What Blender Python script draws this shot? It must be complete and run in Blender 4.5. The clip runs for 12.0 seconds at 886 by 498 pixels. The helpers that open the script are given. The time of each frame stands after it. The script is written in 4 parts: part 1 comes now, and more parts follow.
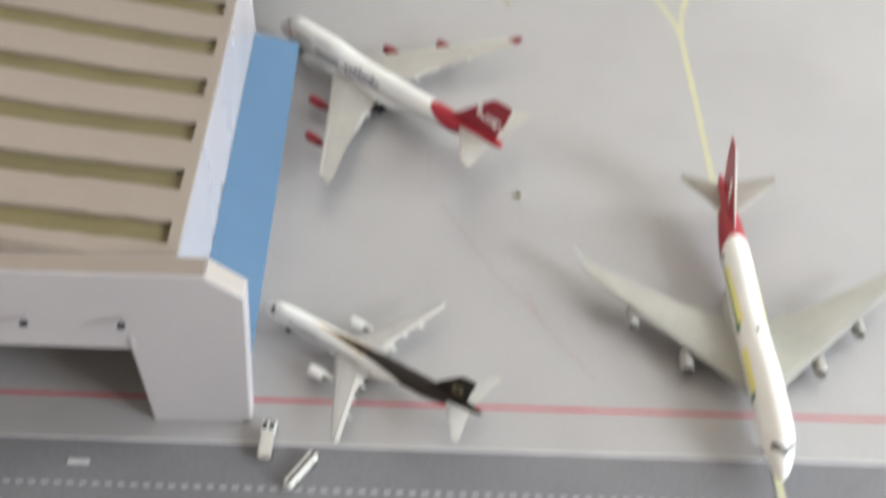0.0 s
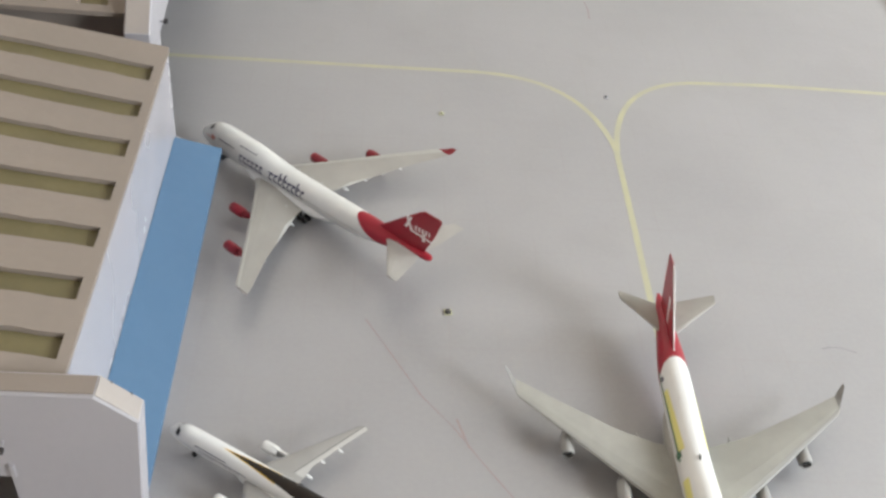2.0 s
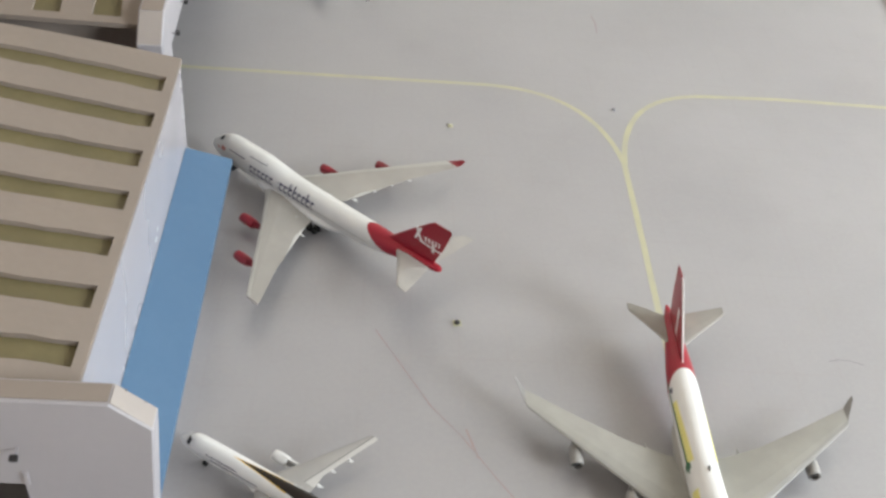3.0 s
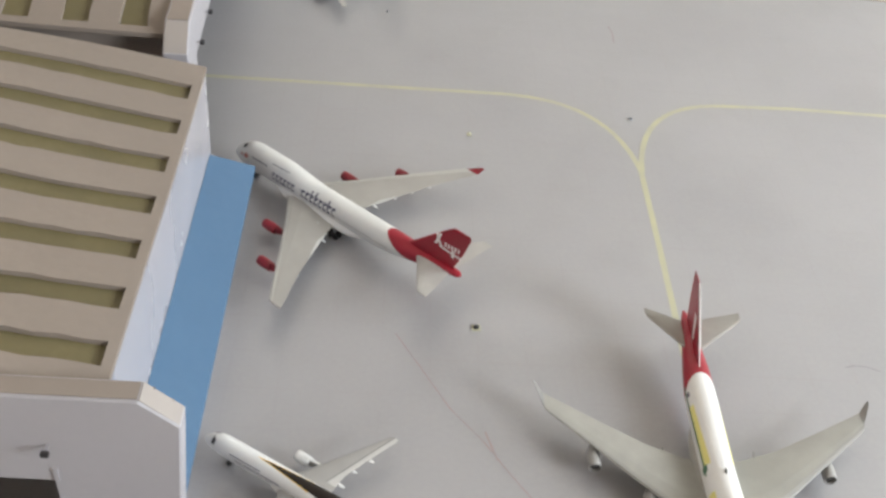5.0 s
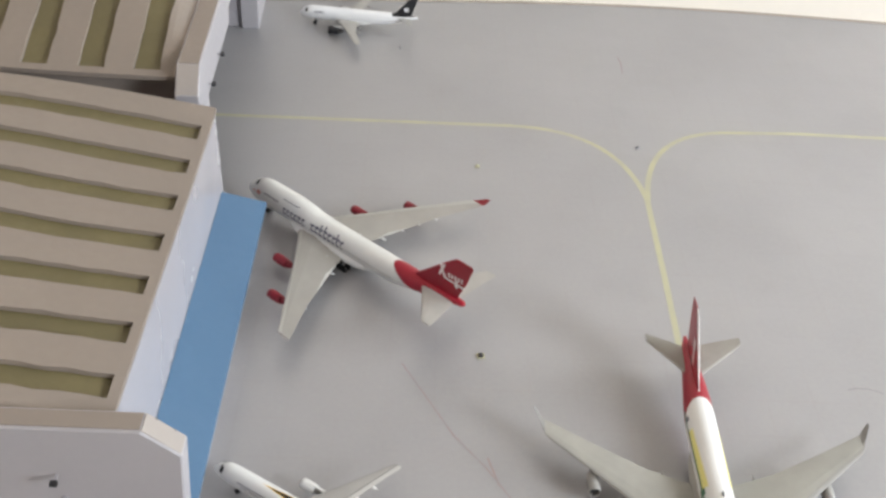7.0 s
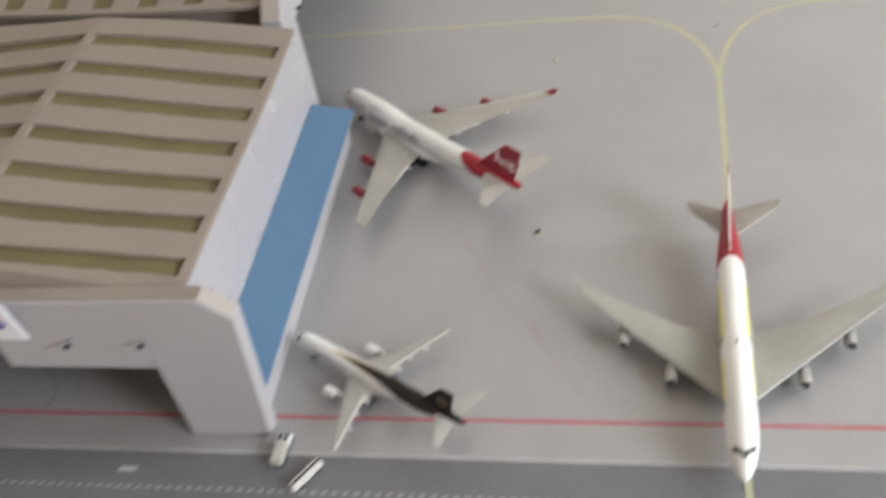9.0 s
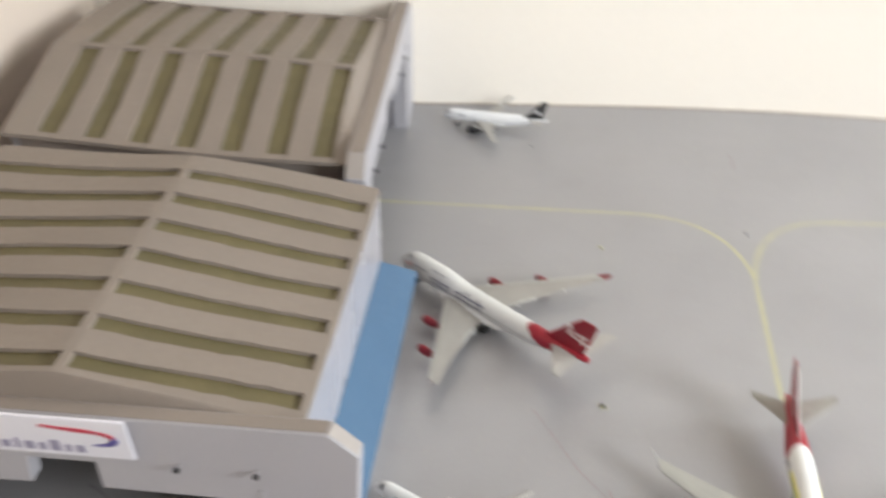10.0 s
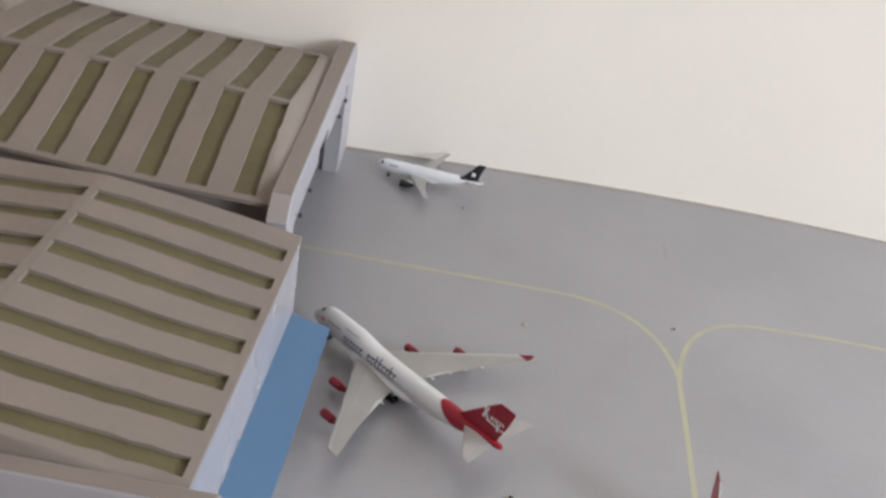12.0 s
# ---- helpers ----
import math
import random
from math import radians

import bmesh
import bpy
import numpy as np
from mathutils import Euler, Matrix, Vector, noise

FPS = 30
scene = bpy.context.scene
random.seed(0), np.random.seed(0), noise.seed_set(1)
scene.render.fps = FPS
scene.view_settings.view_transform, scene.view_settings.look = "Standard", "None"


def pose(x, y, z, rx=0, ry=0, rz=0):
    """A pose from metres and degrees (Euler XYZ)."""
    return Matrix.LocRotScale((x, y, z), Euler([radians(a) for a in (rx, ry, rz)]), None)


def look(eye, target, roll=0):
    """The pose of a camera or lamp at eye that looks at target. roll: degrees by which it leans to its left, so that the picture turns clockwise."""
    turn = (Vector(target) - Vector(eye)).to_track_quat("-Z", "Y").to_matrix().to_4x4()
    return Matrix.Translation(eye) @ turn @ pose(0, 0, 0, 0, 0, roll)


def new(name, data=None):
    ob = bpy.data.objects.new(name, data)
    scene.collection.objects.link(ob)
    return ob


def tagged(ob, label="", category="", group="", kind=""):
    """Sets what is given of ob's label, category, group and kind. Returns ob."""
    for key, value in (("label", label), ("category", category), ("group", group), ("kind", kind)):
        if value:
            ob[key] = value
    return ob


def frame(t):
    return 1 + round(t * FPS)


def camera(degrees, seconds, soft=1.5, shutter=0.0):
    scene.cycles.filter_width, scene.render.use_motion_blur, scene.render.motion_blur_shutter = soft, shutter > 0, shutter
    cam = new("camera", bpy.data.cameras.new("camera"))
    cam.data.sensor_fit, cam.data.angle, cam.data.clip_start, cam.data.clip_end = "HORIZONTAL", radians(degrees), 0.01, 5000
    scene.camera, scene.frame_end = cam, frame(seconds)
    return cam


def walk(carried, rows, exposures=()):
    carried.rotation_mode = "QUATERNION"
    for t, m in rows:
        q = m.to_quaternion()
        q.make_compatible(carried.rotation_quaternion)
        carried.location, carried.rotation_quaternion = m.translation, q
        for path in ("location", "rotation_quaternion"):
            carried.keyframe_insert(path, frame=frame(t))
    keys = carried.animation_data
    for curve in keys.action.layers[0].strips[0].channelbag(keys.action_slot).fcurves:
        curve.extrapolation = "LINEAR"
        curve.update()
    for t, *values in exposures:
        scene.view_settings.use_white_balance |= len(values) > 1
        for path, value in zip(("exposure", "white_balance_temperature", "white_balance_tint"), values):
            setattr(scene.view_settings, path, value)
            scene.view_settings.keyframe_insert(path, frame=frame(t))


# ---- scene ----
# Model airport on a table top beside a window.  Hangars are laid out in decimetres (DM),
# the 1:400 airliners in metres of the real aircraft (AIR).
DM = 0.1
AIR = 0.00241

cam = camera(44.97, 12.0, soft=2.8, shutter=0.8)
PATH = [
    (0, (-0.5122, -3.8954, 3.9305), (-0.4649, -2.5624, 2.4403), 3.16),
    (0.2, (-0.4478, -3.9178, 3.9666), (-0.43, -2.5052, 2.5509), 3.54),
    (0.5, (-0.4519, -3.848, 3.8164), (-0.3335, -2.3404, 2.5076), 8.71),
    (1, (-0.4302, -3.793, 3.7473), (-0.2913, -2.2881, 2.4375), 7.69),
    (1.5, (-0.4872, -3.758, 3.7255), (-0.3789, -2.2557, 2.4096), 7.08),
    (2, (-0.4397, -3.6877, 3.7227), (-0.2872, -2.2028, 2.3916), 6.75),
    (2.5, (-0.4585, -3.6942, 3.7302), (-0.3081, -2.2, 2.4092), 6.83),
    (4.5, (-0.5038, -3.7788, 3.7194), (-0.3691, -2.27, 2.4135), 6.53),
    (5, (-0.505, -3.7916, 3.7517), (-0.3863, -2.2749, 2.4534), 6.28),
    (5.5, (-0.4802, -3.7952, 3.7722), (-0.3731, -2.2752, 2.4768), 5.91),
    (6, (-0.4634, -3.8293, 3.8009), (-0.3666, -2.294, 2.5229), 5.48),
    (6.5, (-0.4229, -3.8655, 3.8275), (-0.3373, -2.3202, 2.5607), 4.94),
    (8.3, (0.2585, -4.195, 3.9098), (0.0795, -2.6482, 2.6548), -2.22),
    (8.5, (0.4271, -4.2783, 3.8208), (0.1864, -2.7548, 2.5477), -3.26),
    (8.7, (0.6433, -4.2612, 3.8669), (0.3062, -2.8133, 2.5291), -8.13),
    (9, (0.6874, -4.3499, 4.0551), (0.2825, -2.9353, 2.7005), -12.15),
    (9.2, (0.7019, -4.5003, 3.9535), (0.2477, -3.1039, 2.5957), -13.76),
    (9.5, (0.5982, -4.3686, 4.15), (0.2428, -2.9365, 2.8), -10.22),
    (9.7, (0.1862, -4.4758, 4.2573), (-0.0116, -2.9468, 2.9834), -5.05),
    (9.9, (-0.2501, -4.7085, 4.2382), (-0.4076, -3.0684, 3.1045), -0.21),
    (10, (-0.4135, -4.7545, 4.17), (-0.5955, -3.0932, 3.0715), 0.02),
    (10.1, (-0.4297, -4.7626, 4.2442), (-0.6436, -3.0948, 3.1614), 1.17),
    (10.3, (-0.3729, -4.7604, 4.2429), (-0.5795, -3.0453, 3.2351), 2.27),
    (10.5, (-0.3172, -4.6496, 4.2543), (-0.466, -2.9226, 3.2564), 3.24),
    (11, (-0.4153, -4.5283, 4.1521), (-0.5453, -2.8069, 3.1423), 6.60),
    (11.5, (-0.4291, -4.4002, 4.1106), (-0.5104, -2.6744, 3.1031), 8.18),
    (12, (-0.5375, -4.3591, 4.0334), (-0.5623, -2.6356, 3.0191), 10.13),
]
EXPOSURES = [(0.0, 0.22, 6500, 6), (0.6, 0.0, 6500, 7), (2.5, -0.06, 6500, 7), (6.5, -0.05, 6500, 8), (8.6, -0.24, 6640, 9), (9.2, -0.12, 6700, 8), (9.6, 0.08, 6700, 7),
             (10.0, 0.0, 6560, 8), (10.2, -0.20, 6460, 9), (10.5, -0.35, 6380, 10), (11.2, -0.47, 6300, 12), (12.0, -0.45, 6300, 12)]


def dm(v):
    return tuple(c * DM for c in v)


walk(cam, [(t, look(dm(eye), dm(target), roll)) for t, eye, target, roll in PATH], exposures=EXPOSURES)

# ---- light ----
world = bpy.data.worlds.new("world")
world.use_nodes = True
scene.world = world
wn = world.node_tree
sky = wn.nodes.new("ShaderNodeTexSky")
sky.sky_type, sky.sun_disc = "NISHITA", False
sky.sun_elevation, sky.sun_rotation = radians(38), radians(120)
wn.links.new(sky.outputs[0], wn.nodes["Background"].inputs[0])
wn.nodes["Background"].inputs[1].default_value = 0.1


def area_lamp(name, eye, target, width, height, watts, colour):
    data = bpy.data.lights.new(name, "AREA")
    data.shape, data.size, data.size_y, data.energy, data.color = "RECTANGLE", width, height, watts, colour
    ob = new(name, data)
    ob.matrix_world = look(eye, target)
    return ob


# daylight in the two window openings of the room
area_lamp("daylight", (1.15, -0.74, 0.55), (0.0, 0.05, 0.0), 0.50, 0.48, 23.0, (0.945, 0.99, 1.04))
area_lamp("daylight", (1.15, 0.20, 0.66), (0.0, 0.1, 0.05), 0.36, 0.70, 10.0, (0.93, 0.99, 1.04))


# ---- materials ----
def nodes_of(name):
    m = bpy.data.materials.new(name)
    m.use_nodes = True
    t = m.node_tree
    return m, t, t.nodes["Principled BSDF"]


def mix(t, fac, a, b):
    """Colour mix node; fac, a and b are sockets or values."""
    n = t.nodes.new("ShaderNodeMix")
    n.data_type = "RGBA"
    for sock, v in ((n.inputs[0], fac), (n.inputs[6], a), (n.inputs[7], b)):
        if isinstance(v, bpy.types.NodeSocket):
            t.links.new(v, sock)
        elif isinstance(v, (int, float)):
            sock.default_value = v
        else:
            sock.default_value = (*v[:3], 1)
    return n.outputs[2]


def math_node(t, op, a, b=0.0):
    n = t.nodes.new("ShaderNodeMath")
    n.operation = op
    for sock, v in ((n.inputs[0], a), (n.inputs[1], b)):
        if isinstance(v, bpy.types.NodeSocket):
            t.links.new(v, sock)
        else:
            sock.default_value = v
    return n.outputs[0]


def noise_fac(t, scale, detail=4.0, low=0.35, high=0.65, vector=None):
    n = t.nodes.new("ShaderNodeTexNoise")
    n.inputs["Scale"].default_value, n.inputs["Detail"].default_value = scale, detail
    if vector is None:
        vector = t.nodes.new("ShaderNodeTexCoord").outputs["Object"]
    t.links.new(vector, n.inputs["Vector"])
    r = t.nodes.new("ShaderNodeMapRange")
    r.inputs["From Min"].default_value, r.inputs["From Max"].default_value = low, high
    t.links.new(n.outputs["Fac"], r.inputs["Value"])
    return r.outputs["Result"]


def bump(t, p, height, strength, distance):
    b = t.nodes.new("ShaderNodeBump")
    b.inputs["Strength"].default_value, b.inputs["Distance"].default_value = strength, distance
    t.links.new(height, b.inputs["Height"])
    t.links.new(b.outputs[0], p.inputs["Normal"])


def surface(name, colour, second, rough=0.6, coarse=12.0, fine=180.0, amount=0.5, relief=0.0, metal=0.0, spec=0.5):
    """A matte or glossy surface with broad stains and fine grain. Scales are per metre."""
    m, t, p = nodes_of(name)
    a = mix(t, noise_fac(t, coarse), colour, second)
    grain = noise_fac(t, fine, 3.0)
    dark = [c * (1 - 0.12 * amount) for c in colour]
    c = mix(t, math_node(t, "MULTIPLY", grain, 0.5 * amount), a, dark)
    t.links.new(c, p.inputs["Base Color"])
    t.links.new(math_node(t, "ADD", math_node(t, "MULTIPLY", grain, 0.12), rough - 0.06), p.inputs["Roughness"])
    p.inputs["Metallic"].default_value = metal
    p.inputs["Specular IOR Level"].default_value = spec
    if relief:
        bump(t, p, grain, relief, 0.0004)
    return m


def livery(name, base, layers, rough=0.28, grey=0.94, spec=0.5):
    """Painted metal. Each layer is a colour and the half-spaces (a, b, c, d) with a x + b |y| + c z > d, in metres of the aircraft,
    that bound it; a fifth and sixth number make stripes along x of that period and share."""
    m, t, p = nodes_of(name)
    co = t.nodes.new("ShaderNodeTexCoord").outputs["Object"]
    sep = t.nodes.new("ShaderNodeSeparateXYZ")
    t.links.new(co, sep.inputs[0])
    x, y, z = (math_node(t, "MULTIPLY", sep.outputs[i], 1 / AIR) for i in range(3))
    y = math_node(t, "ABSOLUTE", y)
    stain = noise_fac(t, 60.0)
    colour = mix(t, stain, base, [c * grey for c in base])
    for paint, *bounds in layers:
        fac = None
        for a, b, c, d, *stripe in bounds:
            s = math_node(t, "ADD", math_node(t, "MULTIPLY", x, a), math_node(t, "ADD", math_node(t, "MULTIPLY", y, b), math_node(t, "MULTIPLY", z, c)))
            if stripe:
                s = math_node(t, "FRACT", math_node(t, "DIVIDE", s, stripe[0]))
                g = math_node(t, "LESS_THAN", s, stripe[1])
            else:
                g = math_node(t, "GREATER_THAN", s, d)
            fac = g if fac is None else math_node(t, "MULTIPLY", fac, g)
        colour = mix(t, fac, colour, paint)
    t.links.new(colour, p.inputs["Base Color"])
    p.inputs["Specular IOR Level"].default_value = spec
    t.links.new(math_node(t, "ADD", math_node(t, "MULTIPLY", stain, 0.1), rough), p.inputs["Roughness"])
    return m


def apron_material():
    """Printed light grey paper: sheets of slabs with faint joints, smudges and fibres."""
    m, t, p = nodes_of("apron_paper")
    co = t.nodes.new("ShaderNodeTexCoord").outputs["Object"]
    sep = t.nodes.new("ShaderNodeSeparateXYZ")
    t.links.new(co, sep.inputs[0])
    base = mix(t, noise_fac(t, 7.0, 3.0), (0.304, 0.299, 0.310), (0.266, 0.262, 0.274))
    base = mix(t, math_node(t, "MULTIPLY", noise_fac(t, 26.0, 6.0, 0.5, 0.8), 0.35), base, (0.236, 0.230, 0.231))
    base = mix(t, math_node(t, "MULTIPLY", noise_fac(t, 400.0, 2.0), 0.12), base, (0.365, 0.356, 0.357))
    for i, (pitch, width, depth) in enumerate(((0.0235, 0.0009, 0.19), (0.0235, 0.0009, 0.19))):
        f = math_node(t, "FRACT", math_node(t, "DIVIDE", sep.outputs[i], pitch))
        line = math_node(t, "LESS_THAN", f, width / pitch)
        patchy = math_node(t, "MULTIPLY", line, math_node(t, "MULTIPLY", noise_fac(t, 18.0 + i), depth))
        base = mix(t, patchy, base, (0.26, 0.228, 0.222))
    t.links.new(base, p.inputs["Base Color"])
    p.inputs["Roughness"].default_value = 0.42
    p.inputs["IOR"].default_value = 1.7
    p.inputs["Specular IOR Level"].default_value = 0.85
    bump(t, p, noise_fac(t, 30.0, 5.0), 0.25, 0.0006)
    return m


M_APRON = apron_material()
M_ROAD = surface("road_paper", (0.135, 0.135, 0.15), (0.165, 0.165, 0.18), 0.6, 14, 500, 0.8, 0.1)
M_VERGE = surface("verge_paper", (0.42, 0.39, 0.355), (0.38, 0.355, 0.325), 0.7, 10, 300, 0.8, 0.1)
M_RED = surface("red_line", (0.42, 0.055, 0.08), (0.46, 0.11, 0.13), 0.6, 40, 500, 0.5)
M_PINK = surface("faded_red_pen", (0.345, 0.268, 0.262), (0.300, 0.282, 0.288), 0.6, 160, 600, 0.6)
M_YELLOW = surface("yellow_line", (0.44, 0.43, 0.275), (0.39, 0.38, 0.28), 0.5, 60, 500, 0.5, 0.0, 0.0, 0.9)
M_WHITE_LINE = surface("white_line", (0.50, 0.50, 0.52), (0.40, 0.40, 0.42), 0.6, 40, 500, 0.5)
M_SMUDGE = surface("grey_pencil", (0.235, 0.228, 0.23), (0.29, 0.28, 0.285), 0.6, 120, 500, 0.5)
M_FOOT_SHADE = surface("grey_brown_foot_shade", (0.33, 0.285, 0.24), (0.38, 0.33, 0.28), 0.7, 40, 300, 0.6, 0.1)
M_DASH = surface("faint_dash_print", (0.36, 0.36, 0.38), (0.26, 0.26, 0.28), 0.6, 120, 500, 0.5)
M_CARD = surface("white_card", (0.402, 0.389, 0.414), (0.368, 0.356, 0.381), 0.45, 9, 260, 0.5, 0.08)
M_GLOSS = surface("glossy_white_card", (0.400, 0.386, 0.414), (0.370, 0.358, 0.386), 0.24, 9, 16, 0.3, 0.02)
M_ROOF = surface("taupe_roof_card", (0.262, 0.221, 0.190), (0.234, 0.198, 0.171), 0.65, 9, 240, 0.6, 0.1, 0.0, 0.3)
M_COPING = surface("pale_taupe_card", (0.285, 0.243, 0.215), (0.255, 0.218, 0.193), 0.6, 9, 240, 0.6, 0.1, 0.0, 0.3)
M_CORNER = surface("pale_beige_card", (0.375, 0.340, 0.318), (0.345, 0.312, 0.292), 0.55, 9, 240, 0.6, 0.1, 0.0, 0.3)
M_OLIVE = surface("olive_skylight_card", (0.150, 0.127, 0.064), (0.120, 0.102, 0.053), 0.5, 30, 300, 0.8, 0.1, 0.0, 0.3)
M_BLUE = surface("blue_glazing_card", (0.066, 0.138, 0.240), (0.078, 0.157, 0.264), 0.35, 14, 200, 0.4, 0.05, 0.0, 0.35)
M_DARK = surface("dark_plastic", (0.02, 0.02, 0.022), (0.035, 0.033, 0.035), 0.45, 60, 500, 0.5)
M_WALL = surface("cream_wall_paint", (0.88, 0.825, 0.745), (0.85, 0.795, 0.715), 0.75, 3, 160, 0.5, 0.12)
# Darker, warmer than M_WALL: dims the west wall, tints bounce from the south.
M_WALL_DIM = surface("beige_dimmed_wall", (0.66, 0.57, 0.49), (0.62, 0.53, 0.46), 0.75, 3, 160, 0.5, 0.12)
M_CEIL = surface("ceiling_paint", (0.80, 0.78, 0.74), (0.77, 0.75, 0.71), 0.8, 3, 100, 0.4)
M_FLOOR = surface("floor_wood", (0.30, 0.20, 0.12), (0.24, 0.16, 0.10), 0.5, 4, 60, 0.8, 0.1)
M_TYRE = surface("tyre_rubber", (0.02, 0.02, 0.02), (0.03, 0.03, 0.03), 0.7, 80, 500, 0.5)
M_METAL = surface("bare_metal", (0.55, 0.55, 0.56), (0.45, 0.45, 0.46), 0.3, 80, 500, 0.5, 0.0, 0.9)


# ---- building helpers ----
def part(name, bm, material, parent=None, label="", unit=DM, smooth=False):
    """Links a bmesh as one mesh object, in the given unit, under its parent."""
    bmesh.ops.recalc_face_normals(bm, faces=bm.faces)
    for v in bm.verts:
        v.co *= unit
    for f in bm.faces:
        f.smooth = smooth
    me = bpy.data.meshes.new(name)
    bm.to_mesh(me)
    bm.free()
    for m in material if isinstance(material, (list, tuple)) else [material]:
        me.materials.append(m)
    ob = new(name, me)
    ob.parent = parent
    if label:
        tagged(ob, label)
    return ob


def thing(name, label, category, group="", kind="", m=None):
    ob = new(name)
    tagged(ob, label, category, group, kind)
    ob.empty_display_size = 0.01
    if m is not None:
        ob.matrix_world = m
    return ob


def add_box(bm, x0, x1, y0, y1, z0, z1, bevel=0.0):
    m = Matrix.LocRotScale(((x0 + x1) / 2, (y0 + y1) / 2, (z0 + z1) / 2), None, (x1 - x0, y1 - y0, z1 - z0))
    made = bmesh.ops.create_cube(bm, size=1, matrix=m)
    if bevel:
        edges = {e for v in made["verts"] for e in v.link_edges}
        bmesh.ops.bevel(bm, geom=list(edges), offset=bevel, segments=2, affect="EDGES")
    return made


def box(x0, x1, y0, y1, z0, z1, bevel=0.0):
    bm = bmesh.new()
    add_box(bm, x0, x1, y0, y1, z0, z1, bevel)
    return bm


def prism(points, y0, y1):
    """A solid of the outline points (x, z), from y0 to y1."""
    bm = bmesh.new()
    a = [bm.verts.new((x, y0, z)) for x, z in points]
    b = [bm.verts.new((x, y1, z)) for x, z in points]
    bm.faces.new(a)
    bm.faces.new(b[::-1])
    for i in range(len(a)):
        j = (i + 1) % len(a)
        bm.faces.new((a[i], b[i], b[j], a[j]))
    return bm


def loft(rings, cap=True, bm=None):
    """Skin over closed rings with the same number of points."""
    bm = bm or bmesh.new()
    rows = [[bm.verts.new(p) for p in ring] for ring in rings]
    n = len(rows[0])
    for a, b in zip(rows, rows[1:]):
        for i in range(n):
            bm.faces.new((a[i], a[(i + 1) % n], b[(i + 1) % n], b[i]))
    if cap:
        bm.faces.new(rows[0])
        bm.faces.new(rows[-1][::-1])
    return bm


def revolve(profile, centre=(0, 0, 0), sides=18, cap=True):
    """A body round the x axis from (x, radius) pairs."""
    cx, cy, cz = centre
    rings = [[(cx + x, cy + r * math.cos(2 * math.pi * i / sides), cz + r * math.sin(2 * math.pi * i / sides)) for i in range(sides)] for x, r in profile]
    return loft(rings, cap)


def ribbon(points, width, z):
    """A flat painted line along points (x, y)."""
    bm = bmesh.new()
    pts = [Vector(p) for p in points]
    left, right = [], []
    for i, p in enumerate(pts):
        d = (pts[min(i + 1, len(pts) - 1)] - pts[max(i - 1, 0)]).normalized()
        n = Vector((-d.y, d.x)) * width / 2
        left.append(bm.verts.new((*(p + n), z)))
        right.append(bm.verts.new((*(p - n), z)))
    for i in range(len(pts) - 1):
        bm.faces.new((left[i], right[i], right[i + 1], left[i + 1]))
    return bm


def curve_points(*way, steps=14):
    """Points along straight legs and quarter bends; a bend is given by its start, corner and end."""
    out = []
    for leg in way:
        if len(leg) == 2:
            out += [leg[0], leg[1]]
        else:
            (ax, ay), (bx, by), (cx, cy) = leg
            for k in range(steps + 1):
                s = k / steps
                out.append(((1 - s) ** 2 * ax + 2 * s * (1 - s) * bx + s * s * cx, (1 - s) ** 2 * ay + 2 * s * (1 - s) * by + s * s * cy))
    clean = [out[0]]
    for p in out[1:]:
        if math.dist(p, clean[-1]) > 0.01:
            clean.append(p)
    return clean


# ---- room and table top ----
X0, X1, Y0, Y1, ZF, ZC = -4.36, 11.7, -22.0, 4.2, -7.5, 18.0
BACK = [(-5.4, 3.70), (-3.2, 3.76), (-1.63, 3.87), (-0.9, 3.935), (-0.1, 3.995), (0.6, 4.035), (1.3, 4.05), (2.2, 4.03), (3.1, 3.96), (4.2, 3.88), (12.7, 3.3)]


def wall_with_windows(name, at, thick, span, openings, z0, z1, label):
    """A wall along y with window openings between the heights z0 and z1."""
    bm = bmesh.new()
    last = span[0]
    for o0, o1 in openings:
        add_box(bm, at, at + thick, last, o0, ZF, ZC)
        add_box(bm, at, at + thick, o0, o1, ZF, z0)
        add_box(bm, at, at + thick, o0, o1, z1, ZC)
        last = o1
    add_box(bm, at, at + thick, last, span[1], ZF, ZC)
    return tagged(part(name, bm, M_WALL), label, "wall", kind="structure")


def wall_line():
    """The plan of the back wall's front, evened out."""
    xs = [BACK[0][0] + (BACK[-1][0] - BACK[0][0]) * k / 60 for k in range(61)]
    ys = [float(np.interp(x, [p[0] for p in BACK], [p[1] for p in BACK])) for x in xs]
    return xs, [sum(ys[max(0, min(60, i + k))] for k in (-2, -1, 0, 1, 2)) / 5 for i in range(61)]


def bowed_wall():
    """The back wall: a smooth front that bows a little, and the block behind it."""
    bm = bmesh.new()
    xs, ys = wall_line()
    face = [[bm.verts.new((x, y, z)) for x, y in zip(xs, ys)] for z in (ZF, ZC)]
    for i in range(60):
        bm.faces.new((face[0][i], face[0][i + 1], face[1][i + 1], face[1][i]))
    rim = [*zip(xs, ys), (xs[-1], 5.2), (xs[0], 5.2)]
    ends = [[bm.verts.new((x, y, z)) for x, y in rim] for z in (ZF, ZC)]
    bm.faces.new(ends[0][::-1])
    bm.faces.new(ends[1])
    for i in (60, 61, 62):
        k = (i + 1) % 63
        bm.faces.new((ends[0][i], ends[0][k], ends[1][k], ends[1][i]))
    ob = part("wall_north", bm, M_WALL)
    for f in ob.data.polygons[:60]:
        f.use_smooth = True
    return tagged(ob, "plain cream-painted, slightly bowed wall behind the model airport", "wall", kind="structure")


